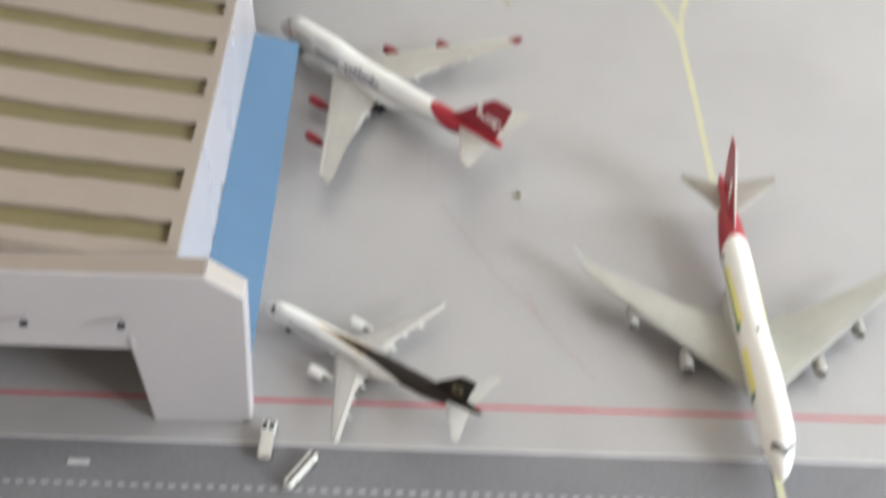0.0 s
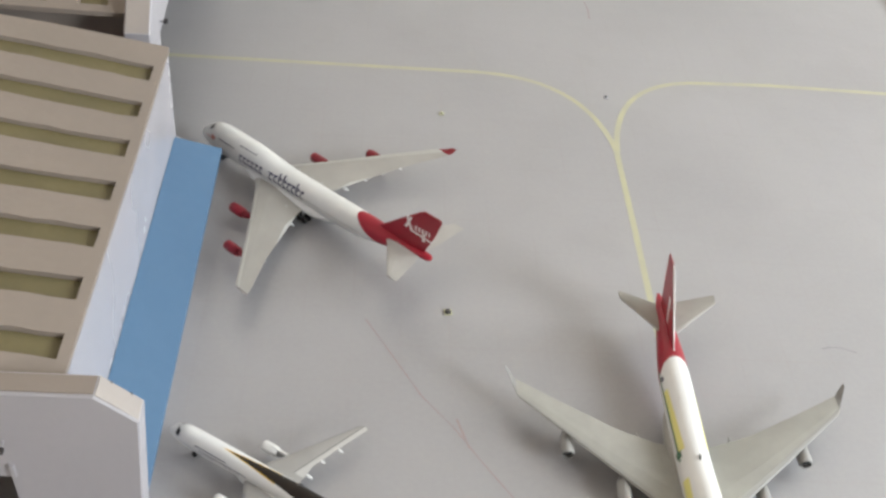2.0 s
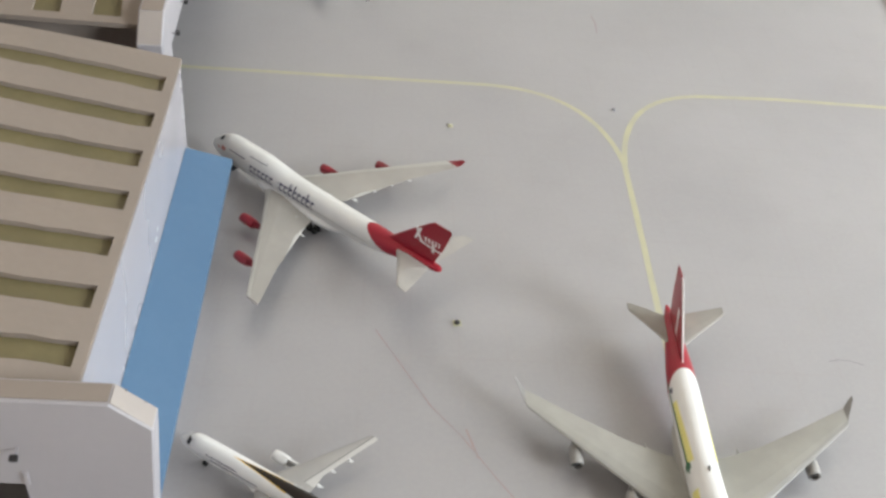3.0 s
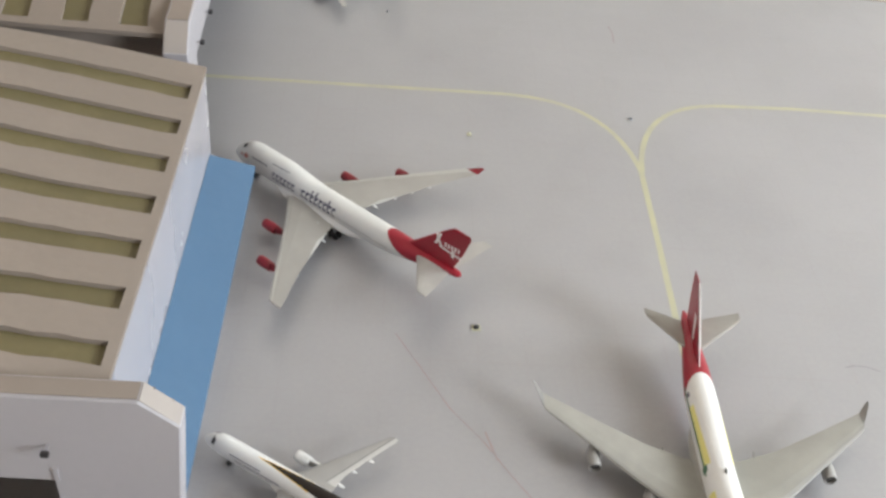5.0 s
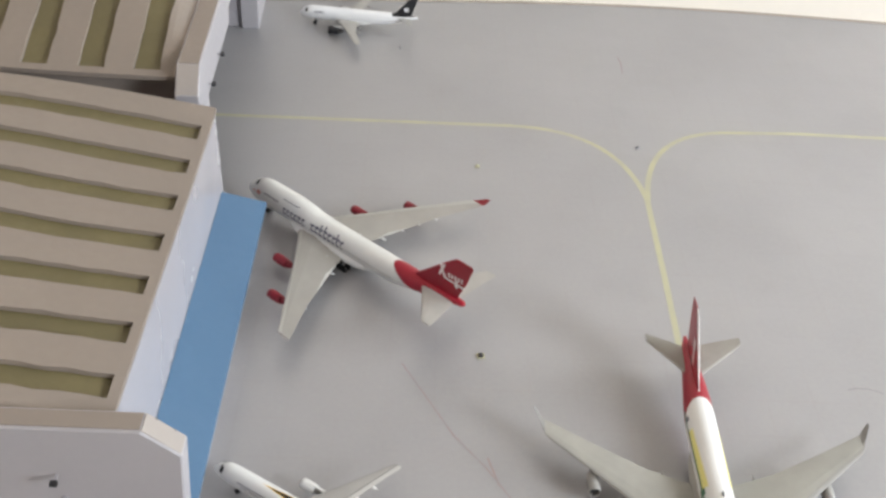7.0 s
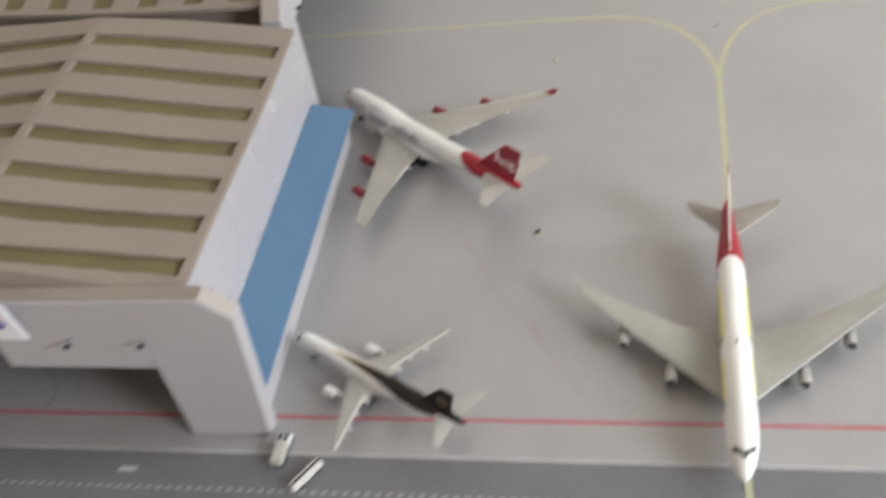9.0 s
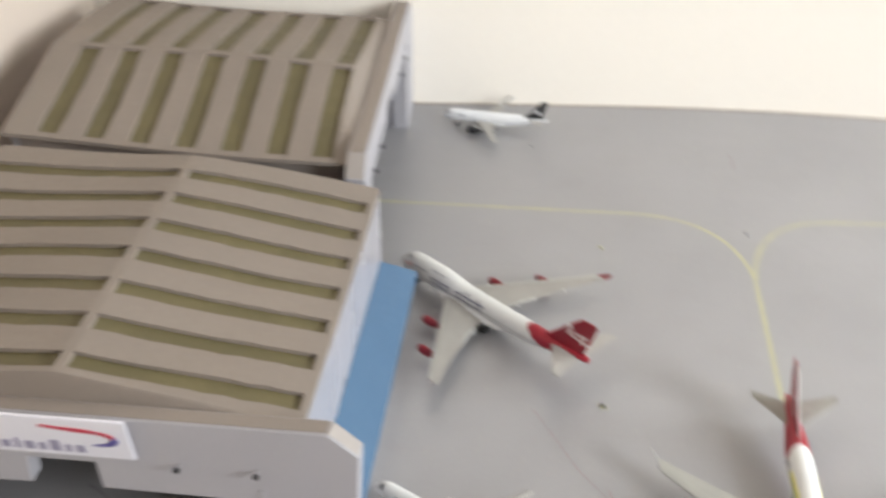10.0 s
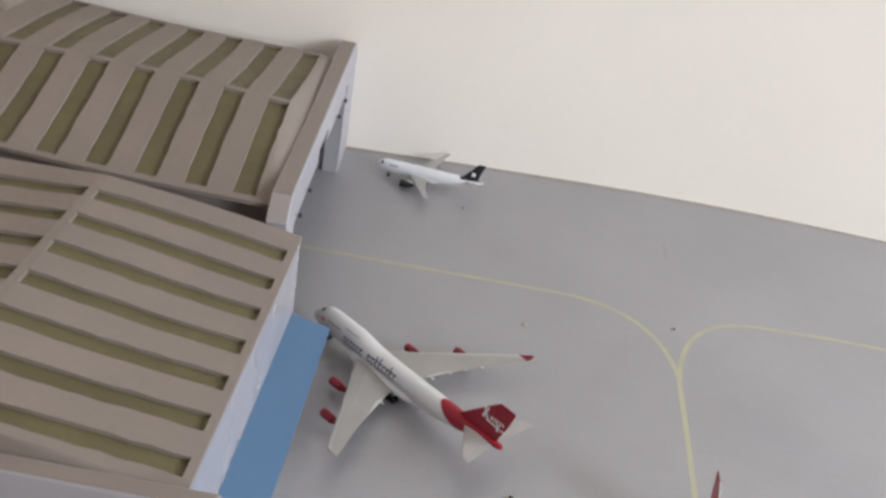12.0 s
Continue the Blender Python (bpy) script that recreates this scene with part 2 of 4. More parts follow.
bowed_wall()
# West wall's dimness is put into its colour.
tagged(part("wall_west", box(X0 - 1, X0, Y0, Y1, ZF, ZC), M_WALL_DIM), "plain wall beside the model hangars, toned down to beige to dim it", "wall", kind="structure")
wall_with_windows("wall_east", X1, 1.0, (Y0, Y1), ((-10.3, -4.5), (0.1, 3.2)), 2.9, 10.4, "cream-painted wall with two bright windows")
# Unseen south wall and ceiling, placed and toned to set the bounce light.
tagged(part("wall_south", box(X0 - 1, X1 + 1, Y0 - 1, Y0, ZF, ZC), M_WALL_DIM), "unseen beige wall closing the room, placed for warm bounce light", "wall", kind="structure")
tagged(part("ceiling", box(X0 - 1, X1 + 1, Y0 - 1, Y1 + 1, ZC, ZC + 1), M_CEIL), "plain off-white painted ceiling", "ceiling", kind="structure")
tagged(part("floor", box(X0 - 1, X1 + 1, Y0 - 1, Y1 + 1, ZF - 1, ZF), M_FLOOR), "brown wooden floor of the room", "floor", kind="structure")

TX1, TY0 = 6.0, -6.2
tagged(part("ground", box(X0, TX1, TY0, Y1, -0.25, 0.0), M_APRON), "light grey printed paper apron on a table top", "apron", kind="structure")
road = tagged(part("road", box(X0 + 0.03, TX1 - 0.03, -1.948, -1.513, 0.0, 0.004), M_ROAD), "dark grey printed service road strip", "road", kind="structure")
verge = tagged(part("pavement", box(X0 + 0.05, TX1 - 0.05, TY0 + 0.07, -1.950, 0.0, 0.004), M_VERGE), "beige printed paper verge beside the road", "verge", kind="structure")
table = thing("table", "plain table carrying the model airport", "table")
for lx in (X0 + 0.5, TX1 - 0.5):
    for ly in (TY0 + 0.4, Y1 - 0.5):
        part("leg", box(lx - 0.3, lx + 0.3, ly - 0.3, ly + 0.3, ZF, -0.25, 0.03), M_FLOOR, table)

# dull strip added for the thin shadow line where the apron paper meets the wall
foot = [(x, y) for x, y in zip(*wall_line()) if X0 < x < TX1]
bm = loft([[(x, y + 0.01, 0.0), (x, y - 0.014, 0.0), (x, y - 0.010, 0.012), (x, y + 0.01, 0.016)] for x, y in foot])
tagged(part("trim", bm, M_FOOT_SHADE), "thin grey-brown strip standing for the shadow line along the foot of the wall", "trim", kind="structure")

# painted lines
tagged(part("red_line", ribbon([(X0 + 0.02, -1.264), (TX1 - 0.02, -1.349)], 0.017, 0.0010), M_RED), "red painted boundary line across the apron", "line", kind="structure")
part("edge_line", ribbon([(X0 + 0.04, -1.521), (TX1 - 0.04, -1.521)], 0.014, 0.0052), M_WHITE_LINE, road)
dash = box(-0.014, 0.014, -0.007, 0.007, 0.004, 0.0055)
dash_ob = part("dash", dash, M_DASH, road)
dash_ob.location = dm((-4.3, -1.732, 0))
for k in range(1, 198):
    d = dash_ob.copy()
    scene.collection.objects.link(d)
    d.location = dm((-4.3 + 0.0515 * k, -1.732, 0))
for bx, by in ((-1.868, -1.635), (-1.873, -1.867)):
    part("lane_bar", box(bx - 0.045, bx + 0.045, by - 0.012, by + 0.012, 0.004, 0.008), M_WHITE_LINE, road)
for strip in (road, verge):
    strip.matrix_basis = pose(0, 0, 0, 0, 0, -0.54)
line_label = "thin yellow taxi guide line painted on the apron"
tagged(part("taxi_line", ribbon(curve_points(((-1.9, 2.163), (0.2, 2.186)), ((0.2, 2.186), (0.93, 2.20), (1.047, 1.42)), ((1.047, 1.42), (1.045, 0.7)), ((1.045, 0.7), (1.022, -1.50))), 0.035, 0.0008), M_YELLOW), line_label, "line", kind="structure")
tagged(part("taxi_line", ribbon(curve_points(((1.05, 1.40), (1.12, 2.19), (1.72, 2.216)), ((1.72, 2.216), (2.2, 2.24)), ((2.2, 2.24), (TX1 - 0.05, 2.19))), 0.035, 0.0014), M_YELLOW), line_label, "line", kind="structure")
tagged(part("taxi_line", ribbon([(1.022, -1.49), (1.012, -2.6)], 0.033, 0.0072), M_YELLOW), line_label, "line", kind="structure")
pen = "faint red pen line drawn on the apron paper"
tagged(part("pen_line", ribbon([(-0.40, -0.07), (-0.28, -0.28), (-0.137, -0.534), (0.011, -0.718), (0.113, -0.878), (0.30, -1.15)], 0.0065, 0.0012), M_PINK), pen, "line", kind="structure")
tagged(part("pen_line", ribbon([(0.02, -0.66), (0.07, -0.82)], 0.010, 0.0014), M_PINK), pen, "line", kind="structure")
tagged(part("pen_line", ribbon([(1.07, 3.20), (1.085, 3.10), (1.08, 2.96)], 0.010, 0.0008), M_PINK), pen, "line", kind="structure")
pencil = "faint grey pencil mark on the apron paper"
tagged(part("pencil_line", ribbon([(1.85, -0.135), (1.90, -0.122), (1.96, -0.125), (2.025, -0.152)], 0.006, 0.0012), M_SMUDGE), pencil, "line", kind="structure")
tagged(part("pencil_line", ribbon(curve_points(((-2.72, -0.92), (-2.40, -1.09), (-2.49, -1.25))), 0.012, 0.0012), M_SMUDGE), pencil, "line", kind="structure")


def stud(x, y, size, body, rim, label):
    ob = thing("apron_stud", label, "marker", "studs on the apron", m=pose(x * DM, y * DM, 0, 0, 0, random.uniform(-10, 10)))
    part("plate", box(-size, size, -size, size, 0, 0.005, 0.001), rim, ob)
    part("cap", revolve([(0, size * 0.72), (0.008, size * 0.68), (0.012, size * 0.3)], sides=12), body, ob).matrix_basis = pose(0, 0, 0.0005, 0, -90, 0)


stud(0, 0, 0.021, M_DARK, M_YELLOW, "small dark apron stud on a yellow square")
stud(1.060, 1.979, 0.014, M_ROAD, M_WHITE_LINE, "small grey apron stud on a pale plate")
stud(0.008, 1.692, 0.015, M_YELLOW, M_YELLOW, "small pale yellow apron stud")
stud(-0.546, 3.172, 0.007, M_ROAD, M_WHITE_LINE, "small grey apron stud")


# ---- hangars ----
def hangar(label, m, width, thick, eave, ridge, far, zs, slot0, pitch, slot_w, back, tilt, sign, group="model hangars",
           lintel=0.515, notch=0.687, lights=(), light_z=0.712, reach=0.045, slant=0.0, inset=0.12, trim=0.0, overrun=0.0, ramp=0.046, curl=0.0, dip=0.02, sag=0.0, lift=0.0):
    """A card hangar. Local x runs along the front (0 at the annex corner, towards minus), y goes into the building.
    eave, ridge, far: distance of the roof's breaks from the annex corner; zs: their heights; slot0: the depth at which the first
    skylight begins; trim: how much the front is cut short at its far end; overrun: how far the annex runs past the roof; ramp, dip:
    how the roof comes down to the front; tilt, sag, lift: its rise towards the back, overall, at the ridge and at the far side."""
    rng = random.Random(len(label))
    ob = thing("hangar", label, "hangar", group, m=m)
    top = 0.955
    mid, end, annex_end = width / 2, width - trim, back
    back = back - overrun
    half_open, half_notch = width * 0.338, width * 0.062

    def warp(v):
        if v.co.z > 0.8:
            v.co.z += curl * max(0.0, 1 - max(-v.co.x, 0.0) / 0.4)

    # front frame: a thick portal with a stepped opening and a cut corner
    bevel = 0.006
    out = [(-0.035, 0.0), (0.02, 0.835), (-0.115, top), (-end + 0.115, top), (-end - 0.02, 0.835), (-end + 0.035, 0.0),
           (-mid - half_open, 0.0), (-mid - half_open, lintel), (-mid - half_notch, lintel), (-mid - half_notch, notch),
           (-mid + half_notch, notch), (-mid + half_notch, lintel), (-mid + half_open, lintel), (-mid + half_open, 0.0)]
    bm = prism(out, 0.0, thick)
    bmesh.ops.bevel(bm, geom=[e for e in bm.edges if abs(e.verts[0].co.y - e.verts[1].co.y) < 1e-6], offset=bevel, segments=1, affect="EDGES")
    for v in bm.verts:
        warp(v)
    part("front_frame", bm, M_CARD, ob, "thick white card portal with a stepped door opening")
    cap = [(-0.118, top + 0.004), (-end + 0.118, top + 0.004), (-end + 0.118, top), (-0.118, top)]
    bm = prism(cap, 0.012, thick - 0.012)
    for v in bm.verts:
        warp(v)
    part("coping", bm, M_COPING, ob, "taupe card strip along the top")
    for k in (0, 1):
        run = [(-0.110, top + 0.0015), (0.016, 0.8395), (0.0135, 0.8365), (-0.1125, top - 0.0015)]
        if k:
            run = [(-end - x, z) for x, z in run]
        bm = prism(run, 0.008, thick - 0.008)
        for v in bm.verts:
            warp(v)
        part("corner_coping", bm, M_CORNER, ob, "pale beige card strip on the cut corner")
    part("door_jamb", box(-mid + half_open - 0.006, -mid + half_open + 0.014, -0.012, 0.03, lintel - 0.005, lintel + 0.07, 0.003), M_CARD, ob).location = dm((0.0, 0.004, 0.0))
    for u in lights:
        lamp = part("floodlight", box(-0.014, 0.014, -reach - 0.010, -reach + 0.012, -0.010, 0.008, 0.002), M_DARK, ob, "small black floodlight")
        lamp.location = dm((-u, 0.0, light_z))
        part("bracket", box(-0.004, 0.004, -reach + 0.012, 0.004, -0.006, 0.0), M_CARD, lamp)
    # roof heights
    ze, zr, zf = zs

    def height(u, d):
        z = ze + (zr - ze) * (u - eave) / (ridge - eave) if u < ridge else zr + (zf - zr) * (u - ridge) / (far - ridge)
        w = max(0.0, u - ridge) / (far - ridge)
        z += (tilt + sag * min(1.0, (u - eave) / (ridge - eave)) + lift * w) * (d - slot0) / (back - slot0)
        z += 0.012 * math.sin(3.1 * u + 2.3 * d)
        edge = max(0.0, min(1.0, (thick + ramp - d) / ramp))
        return z + (min(z, top - dip) - z) * edge * edge * (3 - 2 * edge)

    def into(u, d):
        """The slots run a little slantwise from the eave to the ridge."""
        w = max(0.0, min(1.0, (d - thick) / (slot0 - thick)))
        return d - slant * (1 + 0.45 * (d - slot0) / (back - slot0)) * w * min(1.0, (u - eave) / (ridge - eave))

    gap = 0.024
    us = sorted({eave, eave + 0.04, ridge - gap, ridge + gap, far - 0.045, far} | {eave + 0.04 + (ridge - gap - eave - 0.065) * k / 12 for k in range(1, 12)} | {ridge + gap + (far - 0.045 - ridge - gap) * k / 12 for k in range(1, 12)})
    starts = [slot0 + pitch * k for k in range(7)]
    ds = sorted({thick - 0.012, thick + ramp * 0.25, thick + ramp * 0.5, thick + ramp * 0.75, thick + ramp, thick + (slot0 - thick) * 0.35, thick + (slot0 - thick) * 0.7, back} | set(starts) | {s + slot_w for s in starts})

    def is_slot(u, d):
        across = eave + 0.04 < u < ridge - gap or ridge + gap < u < far - 0.045
        return across and any(s < d < s + slot_w for s in starts)

    bm, deep = bmesh.new(), 0.027
    solid = {(i, j): not is_slot((us[i] + us[i + 1]) / 2, (ds[j] + ds[j + 1]) / 2) for i in range(len(us) - 1) for j in range(len(ds) - 1)}
    tops, lows = {}, {}
    for i, u in enumerate(us):
        for j, d in enumerate(ds):
            z, x = height(u, d), -u
            cut = rng.uniform(-0.0055, 0.0055) if slot0 - 0.01 < d < back - 0.01 else 0.0
            tops[i, j], lows[i, j] = bm.verts.new((x, into(u, d) + cut, z)), bm.verts.new((x, into(u, d) + cut * 0.5, z - deep))
    for (i, j), full in solid.items():
        if not full:
            continue
        q = [(i, j), (i + 1, j), (i + 1, j + 1), (i, j + 1)]
        bm.faces.new([tops[k] for k in q])
        bm.faces.new([lows[k] for k in q[::-1]])
        for (a, b), other in zip(zip(q, q[1:] + q[:1]), ((i, j - 1), (i + 1, j), (i, j + 1), (i - 1, j))):
            if not solid.get(other, False):
                bm.faces.new((tops[a], lows[a], lows[b], tops[b]))
    bmesh.ops.delete(bm, geom=[v for v in bm.verts if not v.link_faces], context="VERTS")
    part("roof", bm, M_ROOF, ob, "taupe card roof with two rows of slots")
    for s in starts:
        for a, b in ((eave + 0.028, ridge - gap * 0.6), (ridge + gap * 0.6, far - 0.03)):
            bm = bmesh.new()
            n = 6
            rows = []
            for k in range(n + 1):
                u = a + (b - a) * k / n
                rows.append([(-u, into(u, d), height(u, d) - e) for d, e in ((s - 0.014, 0.024), (s + slot_w + 0.014, 0.024), (s + slot_w + 0.014, 0.038), (s - 0.014, 0.038))])
            part("skylight", loft(rows, True, bm), M_OLIVE, ob)
    # walls: the annex side, the far side and the back, under the roof
    def side_wall(name, u0, u1, mat, zt, drop, text=""):
        bm = bmesh.new()
        n = 8
        rows = []
        for k in range(n + 1):
            d = thick + (back - 0.015 - thick) * k / n
            t = height(zt, d) - drop
            rows.append([(-u0, d, 0.0), (-u1, d, 0.0), (-u1, d, t), (-u0, d, t)])
        part(name, loft(rows, True, bm), mat, ob, text)

    side_wall("side_wall", eave + 0.004, eave + 0.03, M_GLOSS, eave + 0.01, deep * 0.9, text="glossy white card wall above the glazing")
    side_wall("side_wall", far - inset, far - inset + 0.024, M_COPING, far - inset + 0.02, 0.045)
    bm = bmesh.new()
    rows = []
    for k in range(13):
        u = eave + 0.03 + (far - 0.14 - eave) * k / 12
        t = height(u, back - 0.02) - deep * 0.9
        y = into(u, back)
        rows.append([(-u, y - 0.034, 0.0), (-u, y - 0.010, 0.0), (-u, y - 0.010, t), (-u, y - 0.034, t)])
    part("back_wall", loft(rows, True, bm), M_CARD, ob)
    # lean-to annex with sloping blue glazing on a set-back base
    hi, lo, tip = 0.36, 0.235, 0.035
    glaze = [(-eave - 0.002, hi), (-tip, lo), (-tip, lo - 0.02), (-eave - 0.002, hi - 0.02)]
    bm = prism(glaze, thick + 0.001, annex_end - 0.11)
    for v in bm.verts:
        if v.co.y > annex_end - 0.15 and v.co.x > -tip - 0.01:
            v.co.y += 0.09
    part("glazing", bm, M_BLUE, ob, "sloping sky-blue glazed roof strip")
    trim = [(-tip - 0.012, lo - 0.021), (-tip - 0.012, lo - 0.055), (-tip - 0.030, lo - 0.055), (-tip - 0.030, lo - 0.016)]
    part("glazing_trim", prism(trim, thick + 0.001, annex_end - 0.058), M_CARD, ob, "white card edge strip")
    base = [(-eave + 0.0, 0.0), (-tip - 0.05, 0.0), (-tip - 0.032, lo - 0.016), (-eave + 0.0, hi - 0.03)]
    part("annex", prism(base, thick + 0.001, annex_end - 0.062), M_CARD, ob, "low white annex wall")
    for x, z in ((-0.02, 0.868), (-0.08, 0.925)):
        b = part("wall_lamp", box(-0.005, 0.005, -0.005, 0.005, -0.008, 0.004, 0.001), M_ROAD, ob, "small grey lamp")
        b.location = dm((x, thick - 0.008, z))
    if sign:
        card = part("sign_card", box(-0.40, 0.40, -0.016, 0.0, -0.135, 0.135, 0.004), M_SIGN, ob, "white sign card with a red and blue ribbon")
        card.matrix_basis = pose(-0.140, -0.0025, 0.0862, 10, 0, 0)
        sweep = [(0.0, 0.085), (0.20, 0.072), (0.30, 0.052), (0.335, 0.03), (0.325, 0.012), (0.30, 0.03), (0.26, 0.045), (0.16, 0.052), (0.0, 0.075)]
        part("ribbon", prism(sweep, -0.021, -0.0155), M_SIGN_RED, card, "red ribbon shape")
        tail = [(0.335, 0.03), (0.35, 0.0), (0.33, -0.03), (0.28, -0.045), (0.22, -0.04), (0.29, -0.02), (0.315, 0.005)]
        part("ribbon", prism(tail, -0.021, -0.0155), M_SIGN_BLUE, card, "blue ribbon shape")
        x = -0.34
        for w, tall in ((0.05, 0.075), (0.03, 0.05), (0.04, 0.05), (0.02, 0.07), (0.045, 0.055), (0.03, 0.05), (0.045, 0.075), (0.025, 0.05), (0.04, 0.05)):
            part("letter_bar", box(x, x + w, -0.0185, -0.0155, -0.10, -0.10 + tall), M_SIGN_GREY, card)
            x += w + 0.024
    return ob


M_SIGN = surface("sign_card", (0.80, 0.79, 0.85), (0.76, 0.75, 0.82), 0.35, 20, 300, 0.3)
M_SIGN_RED = surface("sign_red", (0.55, 0.03, 0.07), (0.50, 0.03, 0.07), 0.4, 60, 300, 0.3)
M_SIGN_GREY = surface("sign_lettering", (0.26, 0.24, 0.36), (0.34, 0.32, 0.44), 0.4, 60, 300, 0.3)
M_SIGN_BLUE = surface("sign_blue", (0.09, 0.08, 0.30), (0.12, 0.10, 0.33), 0.4, 60, 300, 0.3)

hangar("white card model hangar with taupe slotted roof and blue annex", pose(-0.1167, -0.1405, 0), 2.74, 0.10, 0.256, 1.367, 2.598,
       (0.86, 1.11, 1.00), 0.224, 0.2945, 0.12, 2.34, 0.0, True, lights=(0.445, 0.807, 1.933, 2.295), slant=0.06, overrun=0.05, sag=-0.035, lift=0.10)
hangar("white card model hangar with taupe slotted roof beside the wall", pose(-0.1625, 0.389, 0, 0, 0, 91.7), 3.12, 0.13, 0.445, 1.735, 2.745,
       (0.955, 1.115, 0.876), 0.23, 0.299, 0.14, 2.38, 0.12, False,
       lintel=0.70, notch=0.80, lights=(0.736, 1.043, 2.24, 2.577), light_z=0.745, reach=0.03, inset=0.15, trim=0.27, ramp=0.10, curl=0.035, dip=0.006)


# ---- airliners ----
def ring(s, zb, zt, w, nose, n=28):
    zc, h = (zb + zt) / 2, (zt - zb) / 2
    return [(nose - s, w * math.cos(2 * math.pi * i / n), zc + h * math.sin(2 * math.pi * i / n)) for i in range(n)]


def smooth_sections(rows, step=1.2):
    """Fills in between the rows with an even, rounded run."""
    out, a = [], np.array(rows, float)
    s = a[0, 0]
    stops = list(a[:, 0])
    vals = []
    while s < a[-1, 0]:
        vals.append(s)
        s += step if 9 < s < a[-1, 0] - 4 else 0.4
    vals.append(a[-1, 0])
    for s in vals:
        row = [s]
        for c in range(1, a.shape[1]):
            d = np.gradient(a[:, c], a[:, 0])
            k = max(0, min(len(stops) - 2, int(np.searchsorted(stops, s, side="right")) - 1))
            h = stops[k + 1] - stops[k]
            f = (s - stops[k]) / h
            lo, hi = a[k, c], a[k + 1, c]
            slope = (hi - lo) / h
            d0 = 0 if slope == 0 else max(-3 * abs(slope), min(3 * abs(slope), d[k]))
            d1 = 0 if slope == 0 else max(-3 * abs(slope), min(3 * abs(slope), d[k + 1]))
            v = (2 * f**3 - 3 * f**2 + 1) * lo + (f**3 - 2 * f**2 + f) * h * d0 + (-2 * f**3 + 3 * f**2) * hi + (f**3 - f**2) * h * d1
            row.append(float(v))
        row[3] = max(row[3], 0.03)
        out.append(row)
    return out


FOIL = [(0.0, 0.0), (0.03, 0.30), (0.12, 0.48), (0.35, 0.55), (0.65, 0.36), (0.9, 0.13), (1.0, 0.02), (0.9, -0.06), (0.65, -0.22), (0.35, -0.40), (0.12, -0.34), (0.03, -0.2)]


def blade(sections, nose, upright=False):
    """A wing from sections (span, start, chord, height, thickness); upright swaps span and height."""
    rings = []
    for y, s, chord, z, t in sections:
        rings.append([(nose - s - chord * f, z + t * g, y) if upright else (nose - s - chord * f, y, z + t * g) for f, g in FOIL])
    return loft(rings)


